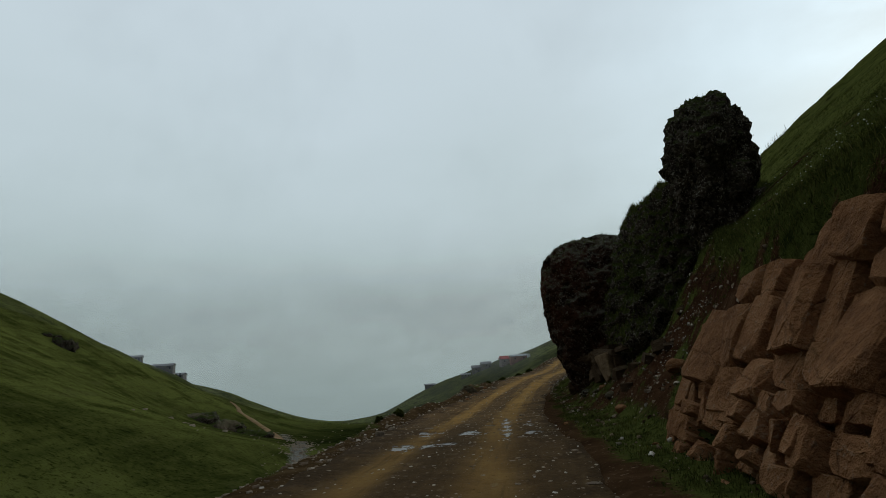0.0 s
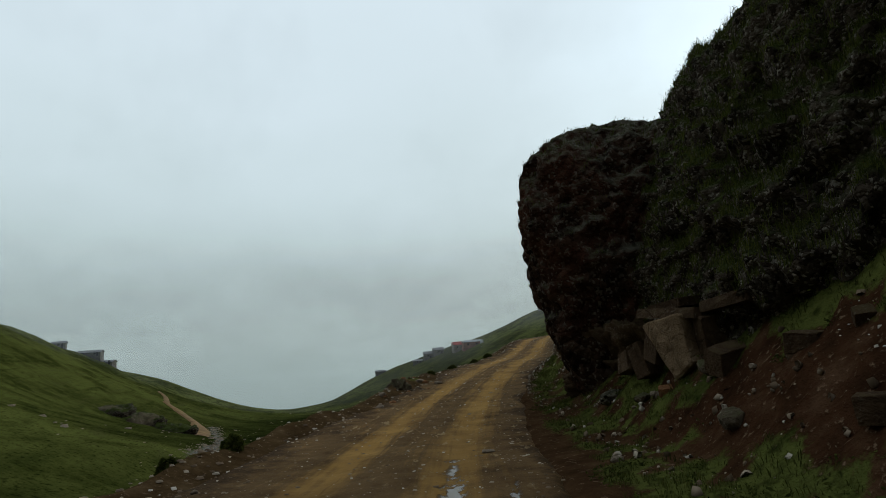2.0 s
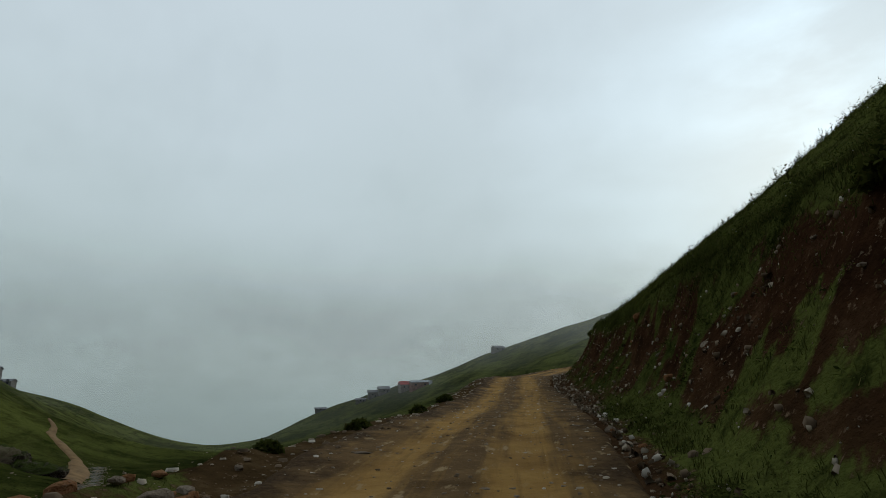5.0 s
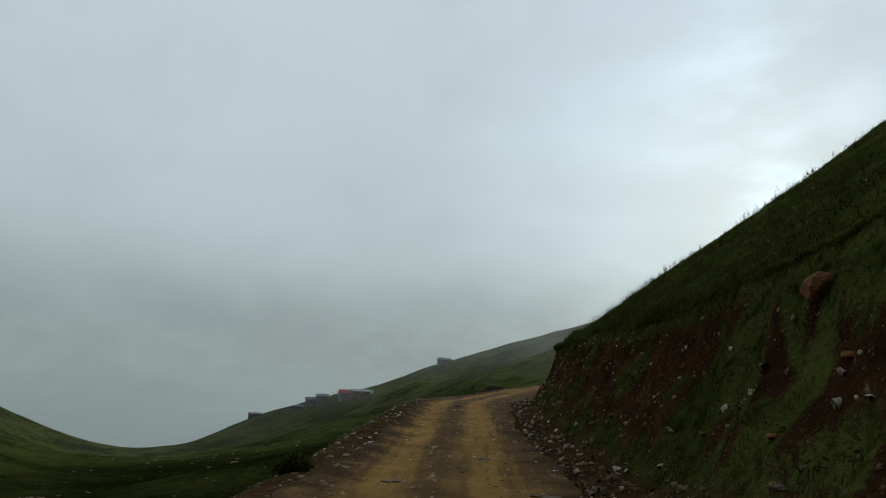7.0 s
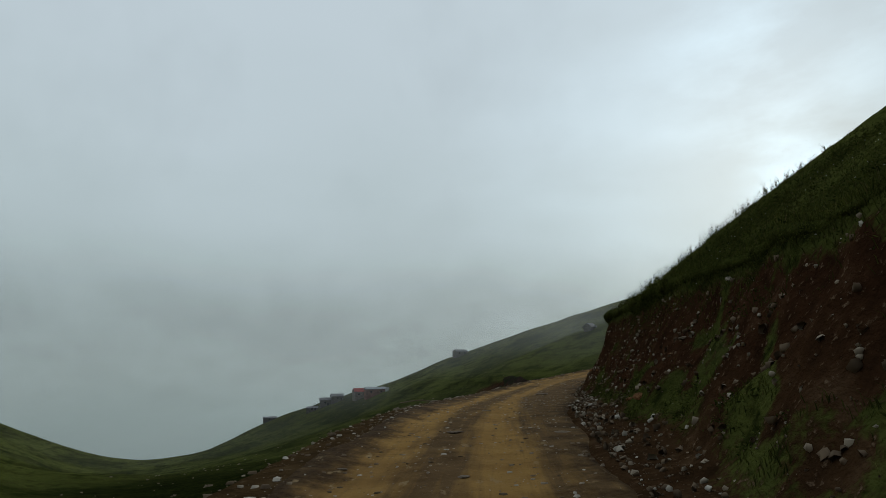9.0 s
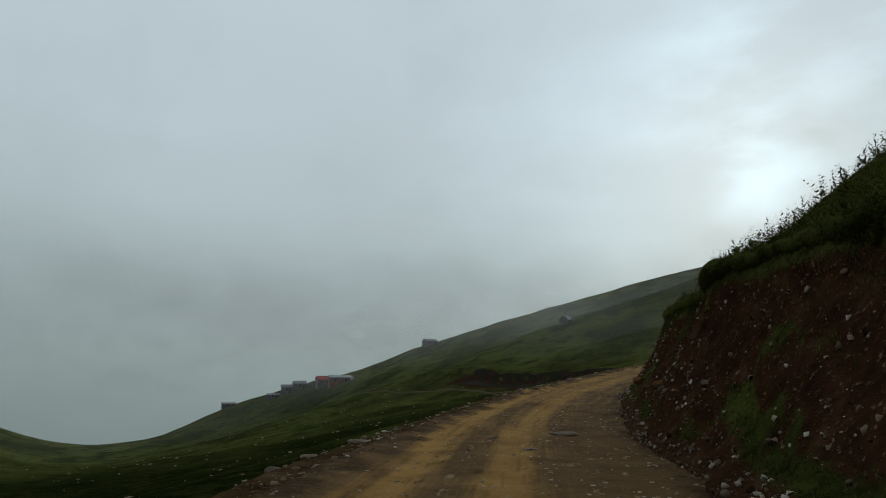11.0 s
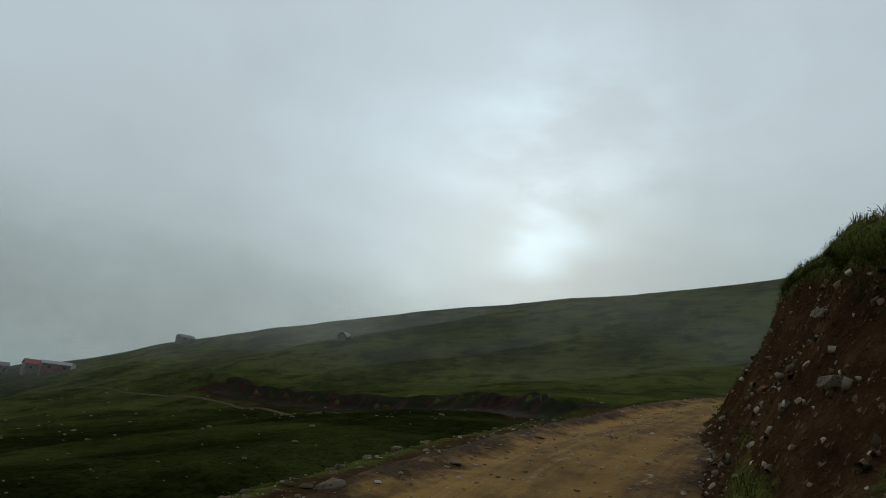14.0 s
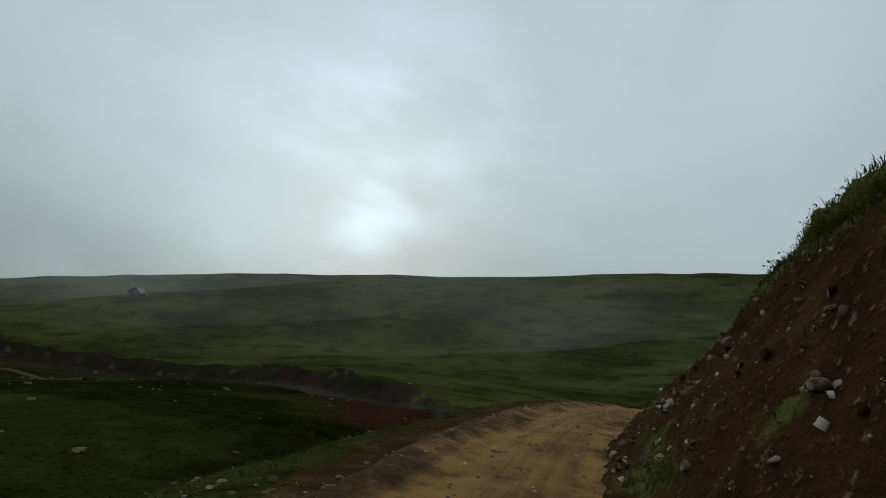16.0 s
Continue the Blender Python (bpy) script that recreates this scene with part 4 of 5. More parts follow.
# larger single rocks
for s, u, size, kind, text in [(22.4, 3.9, 0.24, "rubble", "pale block under the rock wall"), (24.5, 3.4, 0.20, "rubble", "broken brown block at the foot of the rock wall"), (20.5, 3.3, 0.20, "rubble", "broken brown block at the foot of the rock wall"),
                               (13.5, 3.6, 0.26, "tan", "squared tan boulder on the bank"), (16.5, 2.9, 0.2, "tan", "tan boulder at the road's edge"), (26.5, 3.2, 0.28, "dark", "dark block under the overhang"),
                               (95.5, 2.7, 0.2, "tan", "orange-brown boulder at the bend of the bank"), (92.5, 3.4, 0.22, "tan", "tan boulder on the bank"), (88.0, 0.9, 0.42, "grey", "long flat stone lying on the road"),
                               (84.5, -3.6, 0.3, "grey", "pale flat stone on the outer verge"), (86.5, -3.3, 0.32, "grey", "pale flat stone on the outer verge"), (50.5, 3.5, 0.2, "tan", "single pale stone in red earth")]:
    low = "flat" in text
    stone(s, u, size * (0.75 if low else 1.0), kind, text, "", rng, sink=0.45 if low else 0.35, flat=0.35 if low else 1.0, name="boulder" if size > 0.28 else "stone")

# bedded stone face beside the start of the road: a jointed wall of broken slabs
face = tagged(new("bedded_outcrop"), "bedded red-brown stone face broken into blocks beside the road", "rock face")


def slab_mesh(seed):
    """A unit block with broken corners and slightly skewed faces."""
    r = random.Random(seed)
    bm = bmesh.new()
    bmesh.ops.create_cube(bm, size=2.0)
    for v in bm.verts:
        v.co += Vector((r.uniform(-0.12, 0.10), r.uniform(-0.10, 0.10), r.uniform(-0.12, 0.10)))
    for _ in range(6):
        d = Vector((r.uniform(-1, 1), r.uniform(-1.3, -0.2), r.uniform(-1, 1))).normalized()
        far = max(v.co.dot(d) for v in bm.verts)
        res = bmesh.ops.bisect_plane(bm, geom=bm.verts[:] + bm.edges[:] + bm.faces[:], plane_co=d * far * r.uniform(0.84, 0.96), plane_no=d, clear_outer=True)
        cut = [e for e in res["geom_cut"] if isinstance(e, bmesh.types.BMEdge)]
        if cut:
            bmesh.ops.contextual_create(bm, geom=cut)
    bmesh.ops.bevel(bm, geom=bm.edges[:], offset=0.035, segments=1, affect="EDGES")
    bmesh.ops.triangulate(bm, faces=bm.faces[:])
    bmesh.ops.subdivide_edges(bm, edges=[e for e in bm.edges if e.calc_length() > 0.6], cuts=1)
    for v in bm.verts:
        v.co += Vector((r.uniform(-1, 1), r.uniform(-1, 1), r.uniform(-1, 1))) * 0.02
    bmesh.ops.recalc_face_normals(bm, faces=bm.faces[:])
    me = bpy.data.meshes.new("block")
    bm.to_mesh(me)
    bm.free()
    me.materials.append(M_TAN_ROCK)
    return me


BLOCKS = [slab_mesh(300 + k) for k in range(22)]


def joints(s0, s1, z0, z1, r):
    """Split a stretch of the face along bedding planes and upright joints."""
    wide, tall = s1 - s0, z1 - z0
    big = r.uniform(0.45, 1.25) if z0 > 0.7 else r.uniform(0.25, 0.55)
    if max(wide, tall) < big or (wide < 0.35 and tall < 0.5):
        return [(s0, s1, z0, z1)]
    if wide > tall * r.uniform(0.75, 1.5):
        c = s0 + wide * r.uniform(0.3, 0.7)
        return joints(s0, c, z0, z1, r) + joints(c, s1, z0, z1, r)
    c = z0 + tall * r.uniform(0.3, 0.7)
    return joints(s0, s1, z0, c, r) + joints(s0, s1, c, z1, r)


brng = random.Random(11)
cells = []
s = -1.5
while s < 11.0:
    step = min(brng.uniform(1.4, 2.8), 11.6 - s)
    top = 2.75 - 1.35 * smooth(7.0, 11.6, s + step / 2) + brng.uniform(-0.3, 0.3)
    cells += joints(s, s + step, -0.05, float(top), brng)
    s += step
LEAN = math.atan(0.5)
for s0, s1, z0, z1 in cells:
    if brng.random() < 0.10 + 0.12 * (z0 < 0.5):
        continue
    mid, zm = (s0 + s1) / 2, (z0 + z1) / 2
    deep = 0.5
    out = 2.3 + 0.5 * zm + brng.choice((-0.08, 0, 0, 0.08, 0.2)) + brng.uniform(-0.08, 0.08) + 0.10 * (zm < 0.5) + 0.25 * smooth(9.0, 11.5, mid)
    x, y = on_road(mid, out + deep * math.cos(LEAN))
    h = math.degrees(math.atan2(np.interp(mid, STATION, HEADING[:, 1]), np.interp(mid, STATION, HEADING[:, 0])))
    ob = new("block", BLOCKS[brng.randrange(22)])
    ob.parent = face
    ob.matrix_world = pose(x, y, np.interp(mid, STATION, LINE[:, 2]) + zm - deep * math.sin(LEAN), -math.degrees(LEAN) + brng.uniform(-9, 9), brng.uniform(-6, 6), h + 180 + brng.uniform(-11, 11)) @ Matrix.Diagonal(((s1 - s0) * brng.uniform(0.46, 0.54), deep, (z1 - z0) * brng.uniform(0.52, 0.60), 1))

# ---- gravel, grass and weeds ----
def scatter(n, s0, s1, u_of, seed):
    r = np.random.RandomState(seed)
    S = r.uniform(s0, s1, n)
    U = u_of(S, r)
    X, Y = on_road(S, U)
    return S, U, X, Y, r


def pebbles(name, S, U, X, Y, Z, size, r, mat, label, tumble=False):
    """Many small flattened stones with blunt, uneven corners."""
    base = np.array([(sx * k, sy * k, sz * 0.2) for sz, k in ((-1, 0.8), (1, 0.62)) for sx, sy in ((-1, -0.5), (-0.2, -1), (1, -0.3), (0.5, 0.9), (-0.7, 0.7))])
    tri = np.array([(5, 6, 7), (5, 7, 8), (5, 8, 9)] + [t for k in range(5) for t in ((k, (k + 1) % 5, 5 + (k + 1) % 5), (k, 5 + (k + 1) % 5, 5 + k))])
    n = len(S)
    a = r.uniform(0, 6.28, n)
    v = base[None] * r.uniform(0.75, 1.2, (n, 10, 1)) * size[:, None, None]
    v[:, :, 1] *= r.uniform(0.5, 1, n)[:, None]
    rot_v = np.stack([v[..., 0] * np.cos(a)[:, None] - v[..., 1] * np.sin(a)[:, None], v[..., 0] * np.sin(a)[:, None] + v[..., 1] * np.cos(a)[:, None], v[..., 2]], -1)
    if tumble:
        b1 = r.normal(size=(n, 3))
        b1 /= np.linalg.norm(b1, axis=1)[:, None]
        b2 = np.cross(b1, r.normal(size=(n, 3)))
        b2 /= np.linalg.norm(b2, axis=1)[:, None]
        frames = np.stack([b1, b2, np.cross(b1, b2)], 1)
        rot_v = np.einsum("nki,nij->nkj", rot_v * [1, 1, 2.2], frames)
    co = rot_v + np.stack([X, Y, Z], 1)[:, None]
    me = numpy_mesh(name, co.reshape(-1, 3), tris=(tri[None] + 10 * np.arange(n)[:, None, None]).reshape(-1, 3))
    me.materials.append(mat)
    return tagged(new(name, me), label, "gravel", kind="stuff")


def pebble_material():
    m, n = material("pebbles")
    rnd = n.add("ShaderNodeNewGeometry").outputs["Random Per Island"]
    finish(n, n.ramp(rnd, [(0.0, (0.085, 0.058, 0.036)), (0.5, (0.19, 0.135, 0.088)), (0.85, (0.36, 0.30, 0.225)), (1.0, (0.55, 0.50, 0.43))]), 0.9)
    return m


M_PEBBLE = pebble_material()
M_CONGLOMERATE = plain_material("conglomerate_pebble", (0.16, 0.13, 0.10), 0.5, 9.0)


def across(S, r):
    lo, hi = edges(S)
    return lo - 0.4 + r.rand(len(S)) * (hi - lo + 0.9)


S, U, X, Y, r = scatter(19000, -2, 124, across, 71)
Z = np.interp(S, STATION, LINE[:, 2]) + road_surface(S, U)[0]
keep = np.exp(-((U + 0.15) / 0.35) ** 2) + np.exp(-((U + 2.05) / 0.35) ** 2) < r.uniform(0, 1.6, len(S))
sz = 0.008 + 0.050 * r.rand(len(S)) ** 3.4
pebbles("road_gravel", S[keep], U[keep], X[keep], Y[keep], Z[keep] + 0.02 * sz[keep], sz[keep], r, M_PEBBLE, "loose pale gravel scattered over the dirt road")


def on_bank(S, r):
    foot, top = np.interp(S, CUTTING[:, 0], CUTTING[:, 1]), np.interp(S, CUTTING[:, 0], CUTTING[:, 2])
    return foot - 0.7 + (top - foot + 0.6) * r.rand(len(S)) ** 1.5


S, U, X, Y, r = scatter(20000, 0, 124, on_bank, 72)
gzz, so, *_ = terrain(np.column_stack([X, Y]))
keep = (so > 0.4) | (r.rand(len(S)) < 0.12)
sz = 0.010 + 0.075 * r.rand(len(S)) ** 4.5
pebbles("scree", S[keep], U[keep], X[keep], Y[keep], gzz[keep] + 0.2 * sz[keep], sz[keep], r, M_PEBBLE, "loose stones and scree on the earth cutting", tumble=True)
S, U, X, Y, r = scatter(9000, 0, 112, lambda S, r: edges(S)[0] - 3.2 * r.rand(len(S)) ** 1.6, 73)
gzz = terrain(np.column_stack([X, Y]))[0]
sz = 0.010 + 0.085 * r.rand(len(S)) ** 4.5
pebbles("verge_gravel", S, U, X, Y, gzz + 0.2 * sz, sz, r, M_PEBBLE, "loose stones along the outer verge")
r = np.random.RandomState(74)
Q = np.column_stack([r.uniform(-40, 110, 500), r.uniform(60, 330, 500)])
gzz, so, gv, _, uu, _ = terrain(Q)
keep = uu < -8
sz = 0.15 + 0.5 * r.rand(500) ** 3
pebbles("meadow_stones", Q[keep, 0], Q[keep, 0], Q[keep, 0], Q[keep, 1], gzz[keep] + 0.1, sz[keep], r, M_GREY_STONE, "pale stones scattered over the far meadow")
S, U, X, Y, r2 = scatter(420, 55, 125, lambda S, r: -4 - 30 * r.rand(len(S)) ** 1.5, 76)
gzz = terrain(np.column_stack([X, Y]))[0]
sz = 0.05 + 0.16 * r2.rand(len(S)) ** 2.5
pebbles("slope_stones", S, U, X, Y, gzz + 0.03, sz, r2, M_GREY_STONE, "pale stones lying in the grass below the road")
ty = r.uniform(22, 175, 1500)
tx = np.interp(ty, STREAM[:, 1], STREAM[:, 0]) + r.normal(0, 1.1, 1500)
gzz = terrain(np.column_stack([tx, ty]))[0]
sz = 0.06 + 0.3 * r.rand(1500) ** 3
pebbles("stream_stones", tx, tx, tx, ty, gzz + 0.05, sz, r, M_GREY_STONE, "grey stones along the stream bed")


def blades(name, X, Y, Z, H, W, lean, r, mat, label, category="grass"):
    n = len(X)
    a = r.uniform(0, 6.28, n)
    dx, dy = np.cos(a) * W, np.sin(a) * W
    b = r.uniform(0, 6.28, n)
    lx, ly = np.cos(b) * H * lean, np.sin(b) * H * lean
    P0 = np.stack([X - dx, Y - dy, Z - 0.03], 1)
    P1 = np.stack([X + dx, Y + dy, Z - 0.03], 1)
    P2 = np.stack([X + 0.35 * lx + 0.6 * dx, Y + 0.35 * ly + 0.6 * dy, Z + 0.62 * H], 1)
    P3 = np.stack([X + 0.35 * lx - 0.6 * dx, Y + 0.35 * ly - 0.6 * dy, Z + 0.62 * H], 1)
    P4 = np.stack([X + lx, Y + ly, Z + H], 1)
    co = np.stack([P0, P1, P2, P3, P4], 1).reshape(-1, 3)
    tri = np.array([(0, 1, 2), (0, 2, 3), (3, 2, 4)])
    me = numpy_mesh(name, co, tris=(tri[None] + 5 * np.arange(n)[:, None, None]).reshape(-1, 3))
    me.materials.append(mat)
    return tagged(new(name, me), label, category, kind="stuff")


def rock_turf(ob, n, seed, tall, label, steep=0.45):
    q, nm, r = scatter_on(ob, n, seed, steep, 2.0)
    tuft = fbm(q[:, :2] / 0.5, 2, seed)
    q = q[tuft > -0.35]
    blades("rock_grass", q[:, 0], q[:, 1], q[:, 2], tall * r.uniform(0.3, 1.0, len(q)), np.full(len(q), 0.006), r.uniform(0.2, 1.0, len(q)), r, M_TURF, label)


rock_turf(overhang, 9000, 1, 0.09, "short grass growing on the overhanging rock")
rock_turf(rear, 7000, 2, 0.22, "long grass hanging from the rock lobe")
rock_turf(wall, 110000, 3, 0.2, "grass growing over the top of the rock wall", 0.28)
rock_turf(pillar, 2500, 4, 0.07, "sparse grass on ledges of the rock pillar")
q, nm, r = scatter_on(wall, 16000, 5, -0.7, 0.55)
sz = 0.010 + 0.032 * r.rand(len(q)) ** 2.5
pebbles("conglomerate_pebbles", q[:, 0], q[:, 0], q[:, 0], q[:, 1], q[:, 2], sz, r, M_CONGLOMERATE, "pale pebbles set in the dark conglomerate wall", tumble=True)
wrng = np.random.RandomState(17)
UNDER = []
for sm in BLOCKS[:7]:
    c = sm.copy()
    c.materials.clear()
    c.materials.append(M_LEDGE)
    UNDER.append(c)
for k in range(18):
    s, u = wrng.uniform(13, 29), wrng.uniform(3.2, 5.2)
    x, y = on_road(s, u)
    e = 0.08 + 0.20 * wrng.rand() ** 1.6
    ob = new("boulder", UNDER[wrng.randint(7)] if wrng.rand() < 0.8 else BLOCKS[wrng.randint(22)])
    ob.matrix_world = pose(x, y, ground_z(x, y) + 0.05 * e, wrng.uniform(-35, 35), wrng.uniform(-35, 35), wrng.uniform(0, 360)) @ Matrix.Diagonal((e * wrng.uniform(1, 1.4), e * wrng.uniform(0.8, 1.1), e * wrng.uniform(0.7, 1.1), 1))
    tagged(ob, "angular brown block on the slope below the rock wall", "boulder", "blocks under the rock wall")
# the bedded ledge that the wall rests on: a wedge-shaped block under two thin slabs, and its neighbours
ledge_bed = tagged(new("bedded_ledge"), "bedded brown ledge of broken slabs under the rock wall", "rock ledge")
def wedge_block():
    """A split block, broad at the top and tapering to a point below, its front leaning outwards."""
    bm = bmesh.new()
    outline = [(0.54, 0.44), (0.05, 0.52), (-0.50, 0.50), (-0.56, -0.34), (-0.06, -0.58), (0.22, -0.16)]
    back = [bm.verts.new((x, -0.5, z)) for x, z in outline]
    front = [bm.verts.new((x * 0.96, 0.42 + 0.16 * z, z)) for x, z in outline]
    bm.faces.new(back)
    bm.faces.new(front[::-1])
    for i in range(len(outline)):
        j = (i + 1) % len(outline)
        bm.faces.new((back[j], back[i], front[i], front[j]))
    bmesh.ops.recalc_face_normals(bm, faces=bm.faces)
    bmesh.ops.bevel(bm, geom=list(bm.edges), offset=0.035, segments=1, affect="EDGES")
    bmesh.ops.triangulate(bm, faces=bm.faces)
    bmesh.ops.subdivide_edges(bm, edges=list(bm.edges), cuts=2, use_grid_fill=True)
    for v in bm.verts:
        v.co += 0.045 * noise.noise_vector(v.co * 2.3) + 0.015 * noise.noise_vector(v.co * 7.0)
    me = bpy.data.meshes.new("wedge_block")
    bm.to_mesh(me)
    bm.free()
    me.materials.append(M_SPLIT)
    return me


ob = new("wedge_block", wedge_block())
ob.parent = ledge_bed
ob.matrix_world = pose(6.55, 22.9, 1.05, 4, 4, 98) @ Matrix.Diagonal((1.1, 0.8, 0.95, 1))
tagged(ob, "pale tan wedge of split stone")
for name, x, y, z, a, b, c, rx_, ry_, rz_ in [("slab", 6.80, 23.0, 1.62, 0.80, 0.50, 0.09, 3, -4, 98), ("slab", 6.95, 23.4, 1.80, 0.60, 0.45, 0.08, -3, 3, 95), ("slab", 7.05, 21.6, 1.70, 0.60, 0.45, 0.10, 2, 5, 92),
                                              ("block", 6.80, 23.85, 1.05, 0.26, 0.40, 0.30, 6, -7, 92), ("block", 6.75, 24.45, 0.85, 0.22, 0.40, 0.36, -5, 16, 100), ("block", 7.0, 22.2, 1.10, 0.16, 0.45, 0.50, -4, -9, 88),
                                              ("block", 6.80, 25.3, 0.72, 0.26, 0.42, 0.22, 8, 14, 97)]:
    ob = new(name, UNDER[wrng.randint(7)])
    ob.parent = ledge_bed
    ob.matrix_world = pose(x, y, z, rx_, ry_, rz_) @ Matrix.Diagonal((a, b, c, 1))


def right_slope(S, r):
    return verge(S) - 0.2 + 13.0 * r.rand(len(S)) ** 1.5


S, U, X, Y, r = scatter(420000, 0, 124, right_slope, 81)
gzz, so, *_ = terrain(np.column_stack([X, Y]))
clump = fbm(np.column_stack([X, Y]) / 0.5, 2, 82)
keep = (so + 0.25 * r.rand(len(S)) < 0.5) & (clump + r.uniform(-0.5, 0.5, len(S)) > -0.25)
Hh = (0.025 + 0.045 * r.rand(len(S))) * (1 + 1.0 * np.clip(clump + 0.2, 0, 1))
blades("bank_grass", X[keep], Y[keep], gzz[keep], Hh[keep], np.full(keep.sum(), 0.006), r.uniform(0.3, 1.3, keep.sum()), r, M_GRASS, "rough green grass on the bank and hillside")


def lip(S, r):
    return np.interp(S, CUTTING[:, 0], CUTTING[:, 2]) + r.normal(0.15, 0.28, len(S))


S, U, X, Y, r = scatter(60000, 0, 124, lip, 83)
gzz = terrain(np.column_stack([X, Y]))[0]
blades("turf_lip_grass", X, Y, gzz, 0.04 + 0.08 * r.rand(len(S)), np.full(len(S), 0.007), r.uniform(0.4, 1.4, len(S)), r, M_GRASS, "long grass hanging over the top of the cutting")
S, U, X, Y, r = scatter(3500, 0, 124, lambda S, r: np.interp(S, CUTTING[:, 0], CUTTING[:, 2]) + 6.0 * r.rand(len(S)) ** 2, 84)
gzz = terrain(np.column_stack([X, Y]))[0]
blades("dry_stalks", X, Y, gzz, 0.12 + 0.22 * r.rand(len(S)), np.full(len(S), 0.0035), r.uniform(0.0, 0.35, len(S)), r, M_STALK, "thin dry grass stalks along the top of the cutting")
S, U, X, Y, r = scatter(260000, -2, 124, lambda S, r: edges(S)[0] - 0.3 - 9 * r.rand(len(S)) ** 1.3, 85)
gzz, so, *_ = terrain(np.column_stack([X, Y]))
clump = fbm(np.column_stack([X, Y]) / 0.6, 2, 86)
keep = (so + 0.3 * r.rand(len(S)) < 0.55) & (clump + r.uniform(-0.5, 0.5, len(S)) > -0.2)
blades("verge_grass", X[keep], Y[keep], gzz[keep], 0.012 + 0.03 * r.rand(keep.sum()), np.full(keep.sum(), 0.004), r.uniform(0.4, 1.6, keep.sum()), r, M_GRASS, "rough green grass on the outer verge")


def herbs(name, X, Y, Z, size, per, r, mat, label):
    """Low leafy plants: a cushion of small leaves at each place."""
    n = len(X)
    c = np.column_stack([X, Y, Z])[:, None] + r.normal(size=(n, per, 3)) * size[:, None, None] * [0.5, 0.5, 0.22] + np.array([0, 0, 0.2]) * size[:, None, None]
    c = c.reshape(-1, 3)
    k = len(c)
    leaf = np.repeat(size, per)[:, None] * r.uniform(0.06, 0.15, (k, 1))
    a = r.normal(size=(k, 3)) * [1, 1, 0.55]
    b = np.cross(a, r.normal(size=(k, 3)) * [0.6, 0.6, 1])
    a = a / np.linalg.norm(a, axis=1)[:, None] * leaf * 1.5
    b = b / np.linalg.norm(b, axis=1)[:, None] * leaf * 0.65
    co = np.stack([c - a, c - b, c + a, c + b], 1).reshape(-1, 3)
    me = numpy_mesh(name, co, np.arange(4 * k).reshape(-1, 4))
    me.materials.append(mat)
    return tagged(new(name, me), label, "herbs", kind="stuff")


S, U, X, Y, r = scatter(26000, 0, 124, lambda S, r: verge(S) + 9.0 * r.rand(len(S)) ** 1.4, 87)
gzz, so, *_ = terrain(np.column_stack([X, Y]))
clump = fbm(np.column_stack([X, Y]) / 0.9, 3, 88)
keep = (clump + r.uniform(-0.35, 0.35, len(S)) > 0.02) & (so + 0.35 * r.rand(len(S)) < 0.75)
herbs("bank_herbs", X[keep], Y[keep], gzz[keep], 0.07 + 0.13 * r.rand(keep.sum()) ** 1.6, 22, r, M_HERB, "low leafy herbs and weeds covering the bank")
S, U, X, Y, r = scatter(7000, 0, 124, lambda S, r: np.interp(S, CUTTING[:, 0], CUTTING[:, 2]) + r.normal(0.1, 0.25, len(S)), 89)
gzz = terrain(np.column_stack([X, Y]))[0]
herbs("turf_lip_herbs", X, Y, gzz, 0.05 + 0.06 * r.rand(len(S)), 20, r, M_HERB, "leafy turf rolling over the top of the cutting")
S, U, X, Y, r = scatter(9000, 2, 118, lambda S, r: edges(S)[0] - 1.0 - 9 * r.rand(len(S)) ** 1.2, 90)
gzz, so, *_ = terrain(np.column_stack([X, Y]))
clump = fbm(np.column_stack([X, Y]) / 0.9, 3, 92)
keep = (clump + r.uniform(-0.3, 0.3, len(S)) > 0.0) & (so < 0.55)
herbs("verge_herbs", X[keep], Y[keep], gzz[keep], 0.06 + 0.10 * r.rand(keep.sum()), 12, r, M_HERB, "low leafy herbs on the outer slope")
for ob, n_, sd, lo_ in ((wall, 2600, 51, 0.25), (rear, 900, 52, 0.1), (overhang, 260, 53, 0.5)):
    q, nm, r = scatter_on(ob, n_, sd, lo_, 2.0)
    herbs("rock_herbs", q[:, 0], q[:, 1], q[:, 2], 0.05 + 0.09 * r.rand(len(q)), 22, r, M_HERB, "leafy plants rooted on the ledges of the rock")


